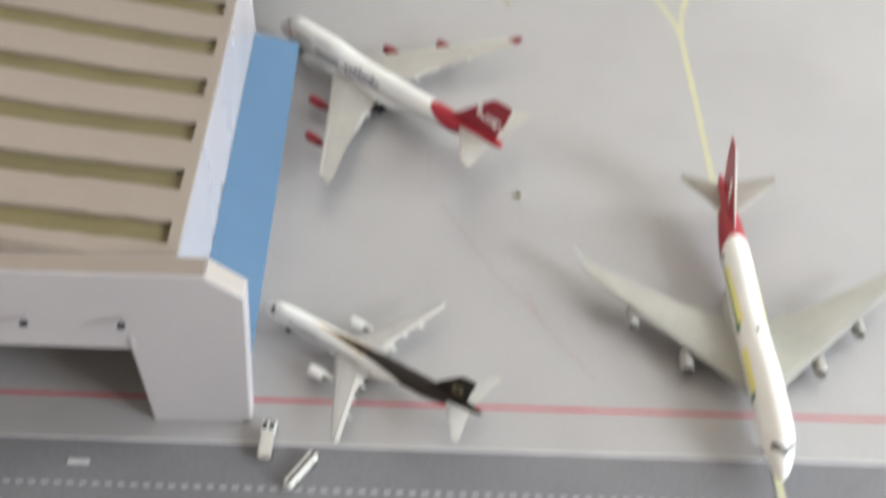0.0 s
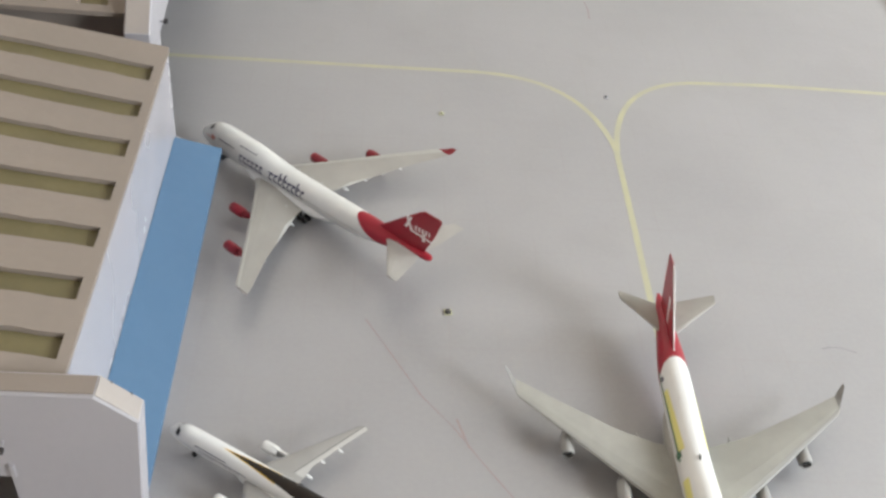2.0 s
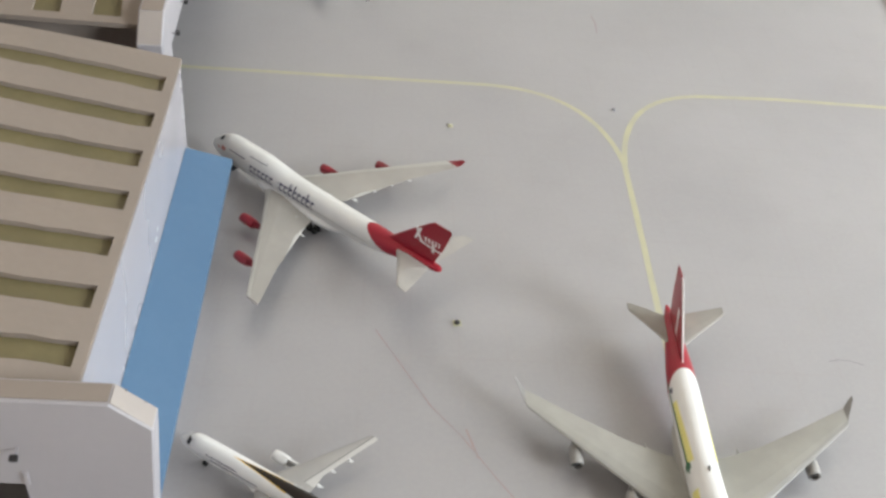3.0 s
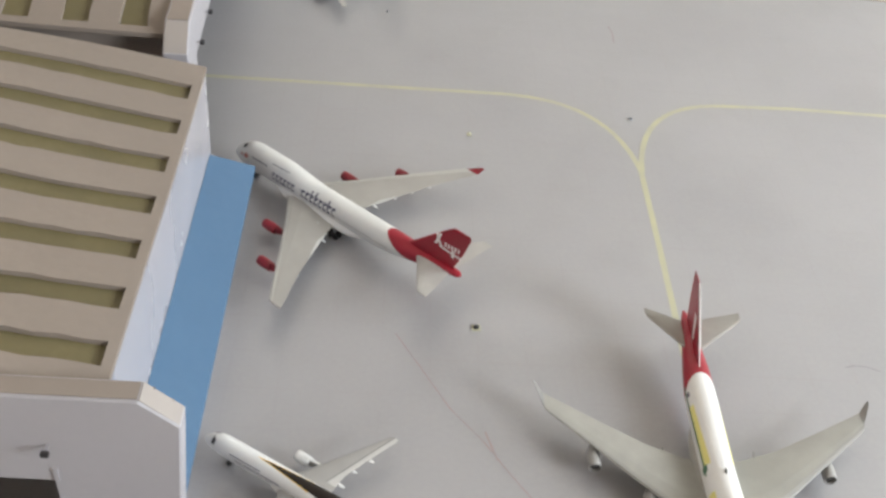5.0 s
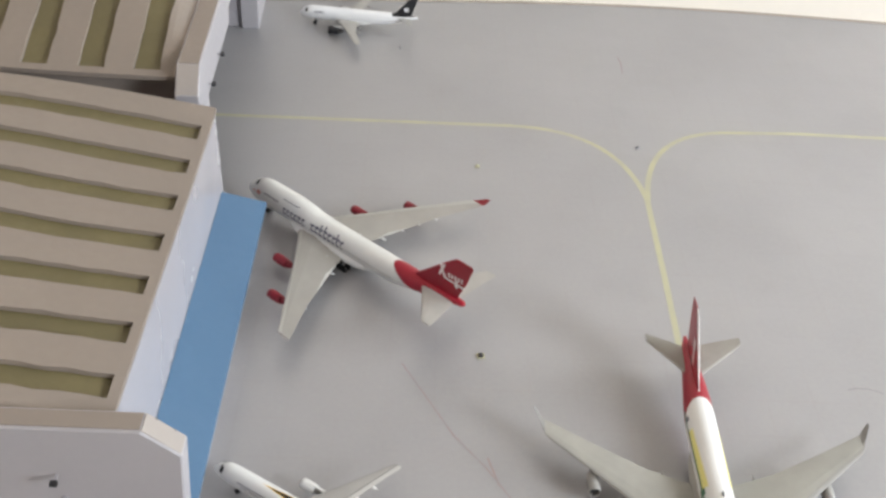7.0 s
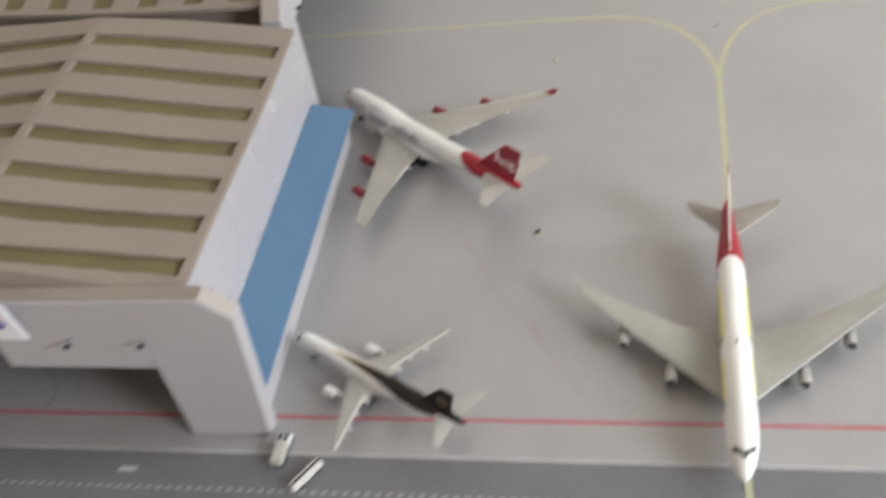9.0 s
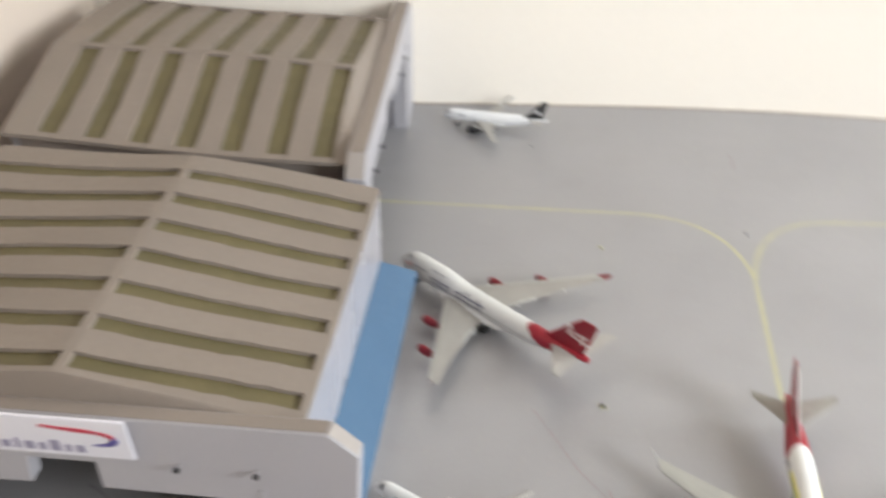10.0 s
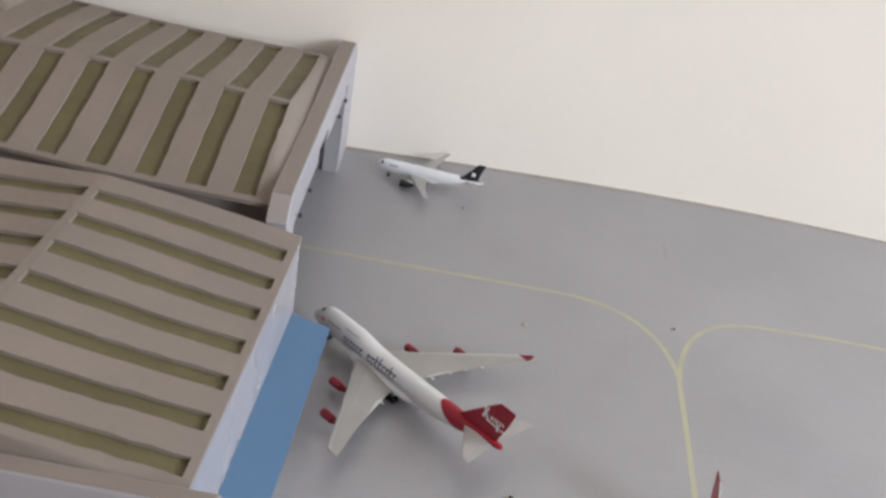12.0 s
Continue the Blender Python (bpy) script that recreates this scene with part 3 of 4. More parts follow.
def airliner(label, m, spec, group="die-cast airliners"):
    ob = thing("model_airliner", label, "model airliner", group, m=m)
    nose = spec["length"] / 2
    mats, lean = spec["mats"], spec.get("lean", 0.0)
    body = smooth_sections(spec["body"])
    part("fuselage", loft([ring(*r, nose) for r in body]), mats["body"], ob, spec["body_label"], AIR, True)
    fairing = spec["fairing"]
    part("belly_fairing", loft([ring(*r, nose, 16) for r in smooth_sections(fairing)]), mats["fairing"], ob, "", AIR, True)
    part("fin", blade(spec["fin"], nose, True), mats["fin"], ob, spec["fin_label"], AIR)
    for k in (-1, 1):
        far = spec.get("far", 1.0) if k < 0 else 1.0
        part("tailplane", blade([(k * y * (spec.get("short", 1.0) if k < 0 else 1.0), s, c, z, t) for y, s, c, z, t in spec["stab"]], nose), mats["stab"], ob, "", AIR)
        wing = part("wing", blade([(k * y * far, s + k * lean * y, c, z, t) for y, s, c, z, t in spec["wing"]], nose), mats["wing"], ob, "", AIR)
        if spec.get("winglet"):
            part("winglet", blade([(k * y * far, s + k * lean * y, c, z, t) for y, s, c, z, t in spec["winglet"]], nose), mats["winglet" if k < 0 else "winglet_worn"], wing, spec.get("winglet_label", ""), AIR)
        for y, s, z, length in spec["tracks"]:
            part("flap_fairing", revolve([(0, 0.02), (-0.6, 0.28), (-length * 0.5, 0.33), (-length, 0.04)], (nose - s, k * y, z), 8), mats["track"], wing, "", AIR, True)
        for y, s, z, length, r in spec["engines"]:
            c = (nose - s, k * y, z)
            shell = [(-length * 0.02, r * 0.80), (0.0, r * 0.88), (-length * 0.06, r * 0.98), (-length * 0.3, r * 1.04), (-length * 0.62, r * 0.95), (-length * 0.70, r * 0.86), (-length * 0.70, r * 0.7), (-length * 0.1, r * 0.76)]
            nac = part("engine", revolve(shell, c, 20, False), mats["engine"], ob, spec.get("engine_label", ""), AIR, True)
            part("fan", revolve([(-length * 0.11, r * 0.78), (-length * 0.10, r * 0.3), (-length * 0.03, 0.05)], c, 16), M_DARK, nac, "dark engine intake", AIR)
            part("exhaust", revolve([(-length * 0.60, r * 0.72), (-length * 0.85, r * 0.52), (-length, r * 0.12)], c, 16), mats["exhaust"], nac, "", AIR, True)
            px = nose - s - length * 0.12
            pyl = loft([[(px, k * y - 0.2, z + r * 0.75), (px, k * y + 0.2, z + r * 0.75), (px - length * 0.95, k * y + 0.2, z + r * 0.6), (px - length * 0.95, k * y - 0.2, z + r * 0.6)],
                        [(px - length * 0.34, k * y - 0.2, z + r * 1.12), (px - length * 0.34, k * y + 0.2, z + r * 1.12), (px - length * 1.2, k * y + 0.2, z + r * 0.95), (px - length * 1.2, k * y - 0.2, z + r * 0.95)]])
            part("pylon", pyl, mats["pylon"], nac, "", AIR)
    for y, s, pairs, r, top in spec["gear"]:
        g = part("landing_gear", revolve([(0, 0.28), (top - r, 0.28)], (0, 0, 0), 8), M_METAL, ob, "landing gear leg with black tyres", AIR)
        g.matrix_basis = pose((nose - s) * AIR, y * AIR, r * AIR, 0, -90, 0)
        for ps in pairs:
            for side in (-0.55, 0.55):
                w = part("wheel", revolve([(-0.25, r * 0.6), (-0.25, r * 0.9), (-0.15, r), (0.15, r), (0.25, r * 0.9), (0.25, r * 0.6)], (0, 0, 0), 14), M_TYRE, g, "", AIR, False)
                w.matrix_basis = g.matrix_basis.inverted() @ pose((nose - s + ps) * AIR, (y + side) * AIR, r * AIR, 0, 0, 90)
    for name, bm, mat, text in spec.get("extras", lambda n: [])(nose):
        part(name, bm, mat, ob, text, AIR)
    return ob


WHITE, CREAM = (0.73, 0.73, 0.72), (0.66, 0.66, 0.645)
RED, BROWN, BLACK = (0.29, 0.007, 0.022), (0.014, 0.0095, 0.007), (0.015, 0.015, 0.018)
GOLD, YELLOW, GREEN = (0.62, 0.38, 0.05), (0.72, 0.67, 0.24), (0.03, 0.12, 0.06)
INK = (0.09, 0.085, 0.125)

JUMBO = dict(
    length=70.6,
    body=[(0, 4.55, 4.75, 0.05), (0.8, 3.85, 6.0, 1.0), (2.2, 3.2, 7.3, 1.85), (4, 2.75, 8.75, 2.5), (6.2, 2.5, 9.9, 2.95), (9, 2.35, 10.3, 3.2), (13, 2.3, 10.3, 3.25), (19, 2.3, 10.3, 3.25),
          (23, 2.3, 9.75, 3.25), (27.5, 2.3, 9.0, 3.25), (32, 2.3, 8.8, 3.25), (44, 2.3, 8.8, 3.25), (49, 2.6, 8.8, 3.2), (54, 3.5, 8.8, 2.9), (59, 4.7, 8.75, 2.3), (64, 5.9, 8.55, 1.6), (68.5, 7.0, 8.15, 0.9), (70.6, 7.45, 7.85, 0.3)],
    fairing=[(17, 2.4, 4.6, 1.5), (21, 1.75, 4.8, 3.3), (27, 1.6, 4.9, 3.7), (36, 1.6, 4.9, 3.7), (41, 1.9, 4.7, 3.2), (46, 2.6, 4.4, 1.5)],
    wing=[(2.6, 18.2, 17.2, 3.3, 1.9), (5.5, 21.0, 14.8, 3.6, 1.5), (12.2, 27.0, 11.0, 4.2, 1.05), (21.5, 35.3, 7.4, 5.0, 0.7), (29.8, 42.8, 4.4, 5.6, 0.4), (30.4, 43.6, 3.9, 5.7, 0.3)],
    winglet=[(30.4, 43.7, 3.7, 5.7, 0.3), (30.9, 45.0, 2.9, 5.95, 0.25), (32.1, 47.4, 1.1, 7.1, 0.12)],
    stab=[(0.8, 58.6, 9.2, 7.4, 0.9), (4.5, 62.0, 6.6, 7.9, 0.6), (10.7, 67.2, 2.6, 8.7, 0.3), (11.0, 67.8, 2.0, 8.75, 0.2)],
    fin=[(7.6, 51.5, 16.0, 0, 0.75), (9.1, 54.4, 13.6, 0, 0.75), (13.5, 59.6, 10.2, 0, 0.6), (18.0, 64.8, 6.2, 0, 0.35), (18.7, 66.0, 4.8, 0, 0.2)],
    tracks=[(8.5, 35.6, 3.3, 4.0), (13.5, 36.4, 3.8, 3.6), (17.5, 38.9, 4.2, 3.2), (21.5, 41.3, 4.6, 2.9)],
    engines=[(11.9, 22.3, 2.8, 6.4, 1.24), (21.4, 31.0, 3.4, 6.2, 1.22)],
    gear=[(0, 7.8, (0,), 0.62, 3.2), (-1.9, 34.5, (-0.75, 0.75), 0.66, 3.0), (1.9, 34.5, (-0.75, 0.75), 0.66, 3.0), (-5.5, 31.6, (-0.75, 0.75), 0.66, 4.0), (5.5, 31.6, (-0.75, 0.75), 0.66, 4.0)],
)


N = 35.3
cockpit = (BLACK, (1, 0.75, 0, N - 3.75), (-1, -0.75, 0, -(N - 2.85)), (0, 0, 1, 7.3), (0, -1, 0, -2.0))
red_cockpit = (BLACK, (1, 0, 0, N - 7.0), (-1, 0, 0, -(N - 5.9)), (0, 0, 1, 7.9), (0, 1, 0, 0.5), (0, -1, 0, -1.5))
red_body = livery("white_and_red_body", CREAM, [
    (RED, (-1, 0, 2.1, -(N - 49.6) + 2.1 * 8.8)),
    (INK, (1, 0, 0, N - 24.2), (-1, 0, 0, -(N - 16.9)), (0, 0, 1, 5.3), (0, 0, -1, -7.2), (1, 0, 0, 0, 1.25, 0.74)),
    (INK, (1, 0, 0, N - 36.5), (-1, 0, 0, -(N - 25.7)), (0, 0, 1, 5.3), (0, 0, -1, -7.2), (1, 0, 0, 0, 1.35, 0.76)),
    (CREAM, (1, 0, 0, N - 24.2), (-1, 0, 0, -(N - 16.9)), (0, 0, 1, 5.85), (0, 0, -1, -6.65), (1, 0, 0, 0.0, 1.25, 0.50)),
    (CREAM, (1, 0, 0, N - 36.5), (-1, 0, 0, -(N - 25.7)), (0, 0, 1, 5.85), (0, 0, -1, -6.65), (1, 0, 0, 0.0, 1.35, 0.52)),
    (INK, (1, 0, 0, N - 29.3), (-1, 0, 0, -(N - 28.9)), (0, 0, 1, 6.0), (0, 0, -1, -7.9)),
    (INK, (1, 0, 0, N - 30.6), (-1, 0, 0, -(N - 30.2)), (0, 0, 1, 6.0), (0, 0, -1, -8.0)),
    (INK, (1, 0, 0, N - 34.5), (-1, 0, 0, -(N - 34.1)), (0, 0, 1, 6.0), (0, 0, -1, -7.9)),
    (INK, (1, 0, 0, N - 21.2), (-1, 0, 0, -(N - 20.3)), (0, 0, 1, 5.2), (0, 0, -1, -5.8)),
    (INK, (1, 0, 0, N - 15.2), (-1, 0, 0, -(N - 9.9)), (0, 0, 1, 7.55), (0, 0, -1, -7.9), (1, 0, 0, 0, 0.7, 0.7)),
    (INK, (1, 0, 0, N - 21.5), (-1, 0, 0, -(N - 16.2)), (0, 0, 1, 8.75), (0, 0, -1, -9.0), (1, 0, 0, 0, 0.8, 0.6)),
    ((0.45, 0.44, 0.42), (1, 0, 0, N - 52), (-1, 0, 0, -(N - 35.5)), (0, 0, 1, 5.55), (0, 0, -1, -5.8)),
    ((0.50, 0.20, 0.17), (1, 0, 0.3, N - 8.7 + 2.1), (-1, 0, -0.3, -(N - 7.3 + 2.1)), (0, 0, 1, 6.5), (0, 0, -1, -7.6)),
    ((0.52, 0.28, 0.24), (1, 0, 0, N - 6.6), (-1, 0, 0, -(N - 5.8)), (0, 0, 1, 6.3), (0, 0, -1, -6.9)),
    red_cockpit], 0.35, 0.94, 0.4)
white_stroke = (0.75, 0.72, 0.72)
red_fin = livery("red_fin", RED, [
    (white_stroke, (1, 0, 0.35, N - 64.0 + 0.35 * 14), (-1, 0, -0.35, -(N - 63.3 + 0.35 * 14)), (0, 0, 1, 12.4), (0, 0, -1, -15.6)),
    (white_stroke, (1, 0, -0.55, N - 64.7 - 0.55 * 13), (-1, 0, 0.55, -(N - 64.0 - 0.55 * 13)), (0, 0, 1, 12.4), (0, 0, -1, -15.9)),
    (white_stroke, (1, 0, 0, N - 69.2), (-1, 0, 0, -(N - 65.0)), (0, 0, 1, 12.9), (0, 0, -1, -14.1), (1, 0, 0, 0, 0.85, 0.55)),
    (white_stroke, (1, 0, 0, N - 70.4), (-1, 0, 0, -(N - 64.2)), (-0.12, 0, 1, 11.75 - 0.12 * (N - 67.4)), (0.12, 0, -1, -12.25 + 0.12 * (N - 67.4))),
    (white_stroke, (1, 0, 0, N - 68.0), (-1, 0, 0, -(N - 67.3)), (0, 0, 1, 10.9), (0, 0, -1, -13.0)),
])
P_WING = livery("tan_grey_wing_paint", (0.335, 0.32, 0.295), [
    ((0.40, 0.39, 0.365), (1, 0.82, 0, N - 21.4)),
    ((0.475, 0.475, 0.465), (-1, -0.55, 0, -(N - 33.0)), (0, 1, 0, 10.5)),
    ((0.475, 0.475, 0.465), (-1, -0.2, 0, -(N - 36.6)), (0, -1, 0, -10.5))], 0.35, 0.88)
P_WING_GREY = livery("grey_wing_paint", (0.325, 0.318, 0.29), [((0.27, 0.265, 0.25), (1, 0.88, 0, N - 17.4))], 0.4, 0.85)
P_WING_PALE = livery("pale_grey_wing_paint", (0.42, 0.415, 0.40), [], 0.35, 0.88)
P_WING_BROWN = livery("two_tone_grey_wing_paint", (0.34, 0.33, 0.315), [
    ((0.48, 0.47, 0.455), (-1, -0.36, 0, -(23.65 - 21.9)), (0, 1, 0, 4.0)),
    ((0.22, 0.215, 0.21), (-1, -0.36, 0, -(23.65 - 21.75)), (1, 0.36, 0, 23.65 - 22.0), (0, 1, 0, 4.0)),
    ((0.28, 0.275, 0.27), (1, 0.63, 0, 23.65 - 16.75), (0, 1, 0, 4.0))], 0.35, 0.88)
P_STAB = livery("shaded_grey_tailplane_paint", (0.41, 0.395, 0.37), [], 0.4, 0.85)
P_WORN = livery("worn_grey_paint", (0.20, 0.18, 0.18), [], 0.4, 0.8)
P_RED = livery("dark_red_paint", (0.25, 0.008, 0.022), [], 0.3, 0.85)
P_WHITE = livery("white_paint", WHITE, [], 0.28)
P_GREY = livery("grey_paint", (0.25, 0.245, 0.24), [], 0.35, 0.85)
P_SILVER = livery("silver_grey_paint", (0.32, 0.313, 0.30), [], 0.32, 0.85)

red_jumbo = dict(JUMBO, far=1.03, body=[(2 + a * 28 / 30 if a < 30 else a, b, b + (c - b) * 0.95, w * 0.87) for a, b, c, w in [*JUMBO["body"][:-2], (68.4, 6.75, 8.35, 1.1), (69.6, 6.95, 8.25, 0.85), (70.1, 7.25, 7.95, 0.4)]],
                 fin=[(7.6, 54.6, 13.4, 0, 0.75), (9.1, 56.8, 11.6, 0, 0.75), (13.5, 61.4, 8.9, 0, 0.6), (18.0, 66.3, 5.4, 0, 0.35), (18.7, 67.3, 4.2, 0, 0.2)],
                 gear=[(0, 8.6, (0,), 0.7, 3.2), (-3.0, 36.9, (-0.8, 0.8), 0.8, 3.0), (3.0, 36.9, (-0.8, 0.8), 0.8, 3.0), (-5.5, 34.2, (-0.8, 0.8), 0.8, 4.0), (5.5, 34.2, (-0.8, 0.8), 0.8, 4.0)],
                 wing=[(2.6, 21.5, 15.4, 3.3, 1.9), (5.5, 24.6, 13.0, 3.6, 1.4), (12.2, 30.4, 9.9, 4.2, 0.95), (21.5, 38.0, 6.2, 5.0, 0.6), (30.2, 45.0, 3.9, 5.6, 0.4), (31.2, 45.9, 3.4, 5.7, 0.3)],
                 winglet=[(31.2, 46.0, 3.3, 5.7, 0.3), (31.7, 47.1, 2.6, 5.95, 0.25), (32.6, 49.3, 1.1, 7.0, 0.12)],
                 engines=[(12.6, 24.8, 2.6, 5.7, 1.12), (22.2, 33.4, 3.1, 5.5, 1.1)],
                 tracks=[(8.5, 37.0, 3.3, 2.7), (13.5, 38.3, 3.8, 2.5), (17.5, 40.0, 4.2, 2.3), (21.5, 42.2, 4.6, 2.1)],
                 body_label="cream-white fuselage with dark letter bars and red rear", fin_label="red fin with white strokes", engine_label="dark red engine nacelle", winglet_label="red winglet",
                 mats=dict(body=red_body, fairing=P_WHITE, fin=red_fin, stab=P_STAB, wing=P_WING, winglet=P_RED, winglet_worn=P_WORN, track=P_WHITE, engine=P_RED, exhaust=P_RED, pylon=P_RED))
airliner("cream die-cast model jumbo jet with red tail and red engines", pose(-0.0735, 0.0720, 0, 0, 0, 140.0), red_jumbo)

wave_body = livery("white_yellow_green_body", WHITE, [
    (RED, (-1, 0, -1.2, -(N - 52.6) - 1.2 * 8.8)),
    (YELLOW, (1, 0, 0, N - 45.5), (-1, 0, 0, -(N - 31.5)), (0.04, 0, -1, -7.75 + 0.04 * (N - 38)), (0, 0, 1, 6.35)),
    (YELLOW, (1, 0, 0, N - 25.5), (-1, 0, 0, -(N - 16.0)), (0.05, 0, -1, -8.25 + 0.05 * (N - 20)), (0, 0, 1, 6.2)),
    (GREEN, (1, 0, 0, N - 51.0), (-1, 0, 0, -(N - 29.5)), (-0.03, 0, 1, 6.10 - 0.03 * (N - 40)), (0.03, 0, -1, -6.55 + 0.03 * (N - 40)), (0, 1, 0, 1.6)),
    (GREEN, (1, 0, 0, N - 31.6), (-1, 0, 0, -(N - 30.2)), (0, 0, 1, 5.8), (0, 0, -1, -7.3)),
    (GREEN, (1, 0, 0, N - 15.8), (-1, 0, 0, -(N - 14.4)), (0, 0, 1, 5.6), (0, 0, -1, -7.8)),
    (INK, (1, 0, 0, N - 49.0), (-1, 0, 0, -(N - 47.8)), (0, 0, 1, 6.4), (0, 0, -1, -7.1)),
    cockpit])
wave_fin = livery("red_fin_plain", RED, [(white_stroke, (1, 0, 1.306, N - 51.5 + 1.306 * 7.6 - 1.1)), (white_stroke, (1, 0, 0.45, N - 62.4 + 0.45 * 10.5), (-1, 0, -0.45, -(N - 60.9 + 0.45 * 10.5)), (0, 0, 1, 9.2), (0, 0, -1, -13.8))])
wave_jumbo = dict(JUMBO, body=[(a, b, c, w * 0.92) for a, b, c, w in JUMBO["body"]],
                  tracks=[(8.5, 35.0, 3.3, 3.4), (13.5, 35.6, 3.8, 2.8), (17.5, 38.0, 4.2, 2.6), (21.5, 40.4, 4.6, 2.4)], lean=-0.0125, short=0.78, engines=[(12.4, 23.4, 2.6, 6.2, 1.24), (21.7, 32.6, 3.2, 6.0, 1.22)],
                  winglet=[(30.4, 43.7, 3.7, 5.7, 0.3), (31.0, 45.4, 2.9, 5.95, 0.25), (32.3, 48.6, 1.1, 7.0, 0.12)], body_label="white fuselage with yellow and green wave bands and red rear", fin_label="red fin with a pale stroke", engine_label="silver-grey engine nacelle",
                  mats=dict(body=wave_body, fairing=P_WING_GREY, fin=wave_fin, stab=P_WING_GREY, wing=P_WING_GREY, winglet=P_GREY, winglet_worn=P_GREY, track=P_SILVER, engine=P_SILVER, exhaust=P_GREY, pylon=P_SILVER),
                  extras=lambda n: [("antenna", loft([[(n - 29.3, -0.12, 8.8), (n - 28.3, -0.12, 8.8), (n - 28.3, 0.12, 8.8), (n - 29.3, 0.12, 8.8)], [(n - 29.3, -0.05, 9.5), (n - 28.8, -0.05, 9.5), (n - 28.8, 0.05, 9.5), (n - 29.3, 0.05, 9.5)]]), M_DARK, "small black roof antenna")])
airliner("white die-cast model jumbo jet with yellow waves and red tail", pose(0.1006, -0.0838, 0, 0, 0, 269.6), wave_jumbo)

NARROW = dict(
    length=47.3,
    body=[(0, 3.35, 3.5, 0.05), (0.7, 2.85, 4.4, 0.75), (2, 2.4, 5.5, 1.3), (4, 2.1, 6.2, 1.7), (6.5, 1.95, 6.3, 1.78), (10, 1.95, 6.3, 1.8), (31, 1.95, 6.3, 1.8), (35, 2.4, 6.3, 1.75), (39, 3.2, 6.3, 1.55), (43, 4.2, 6.1, 1.05), (46, 4.9, 5.8, 0.55), (47.3, 5.2, 5.5, 0.15)],
    fairing=[(14, 2.0, 3.6, 0.9), (17, 1.45, 3.8, 2.0), (22, 1.4, 3.9, 2.2), (27, 1.5, 3.8, 1.9), (30, 2.0, 3.4, 0.8)],
    wing=[(1.5, 17.0, 8.3, 2.9, 1.0), (3.0, 18.0, 7.2, 3.1, 0.85), (6.8, 20.6, 4.7, 3.5, 0.55), (12.2, 24.0, 3.2, 4.0, 0.4), (17.6, 27.4, 1.8, 4.5, 0.2), (18.0, 27.8, 1.3, 4.55, 0.12)],
    stab=[(0.5, 40.0, 5.2, 5.3, 0.5), (3.5, 42.2, 3.6, 5.7, 0.35), (7.4, 45.2, 1.7, 6.2, 0.15), (7.6, 45.5, 1.3, 6.25, 0.1)],
    fin=[(5.5, 34.8, 9.2, 0, 0.45), (6.6, 36.7, 7.4, 0, 0.5), (9.6, 39.4, 5.3, 0, 0.42), (12.9, 42.4, 3.3, 0, 0.25), (13.3, 43.0, 2.6, 0, 0.14)],
    tracks=[(5.0, 24.3, 2.9, 2.2), (8.6, 24.6, 3.2, 2.0), (12.0, 26.2, 3.5, 1.8)],
    engines=[(6.6, 15.0, 2.15, 4.4, 1.02)],
    gear=[(0, 5.5, (0,), 0.5, 2.4), (-3.5, 24.0, (-0.6, 0.6), 0.52, 2.8), (3.5, 24.0, (-0.6, 0.6), 0.52, 2.8)],
)
NN = 23.65
ncock = (BLACK, (1, 0, 0.1, NN - 3.15 + 0.53), (-1, 0, -0.1, -(NN - 2.35 + 0.53)), (0, 0, 1, 4.75), (0, 0, -1, -5.75))
brown_body = livery("white_brown_gold_body", WHITE, [
    (GOLD, (-0.10, -1, 0, -0.10 * (NN - 11.5)), (0, 0, 1, 4.0), (1, 0, 0, NN - 23)),
    (BROWN, (-0.096, -1, 0, -0.096 * (NN - 12.6)), (0, 0, 1, 4.15)),
    (BROWN, (-0.42, 0, 1, 4.15 - 0.42 * (NN - 34.0))),
    (INK, (1, 0, 0, NN - 13.4), (-1, 0, 0, -(NN - 6.8)), (0, 0, 1, 4.85), (0, 0, -1, -5.15), (1, 0, 0, 0, 0.55, 0.68)),
    (INK, (1, 0, 0, NN - 17.6), (-1, 0, 0, -(NN - 7.8)), (0, 0, 1, 4.2), (0, 0, -1, -4.5), (1, 0, 0, 0, 0.5, 0.72)),
    ncock], 0.42, 0.94, 0.3)
brown_fin = livery("brown_fin", BROWN, [
    ((0.16, 0.13, 0.08), (1, 0, 0, NN - 43.2), (-1, 0, 0, -(NN - 41.2)), (0, 0, 1, 7.9), (0, 0, -1, -10.2)),
    (BROWN, (1, 0, 0, NN - 42.7), (-1, 0, 0, -(NN - 41.7)), (0, 0, 1, 8.4), (0, 0, -1, -9.4)),
], 0.5, 0.94, 0.2)
brown_jet = dict(NARROW, body_label="white fuselage with dark brown top and gold edge", fin_label="dark brown fin with a gold shield shape", engine_label="white engine nacelle",
                 mats=dict(body=brown_body, fairing=P_WHITE, fin=brown_fin, stab=P_WING_PALE, wing=P_WING_BROWN, track=P_WHITE, engine=P_WHITE, exhaust=P_SILVER, pylon=P_WHITE))
airliner("white and dark brown die-cast model cargo jet", pose(-0.0710, -0.1125, 0, 0, 0, 149.0), brown_jet)

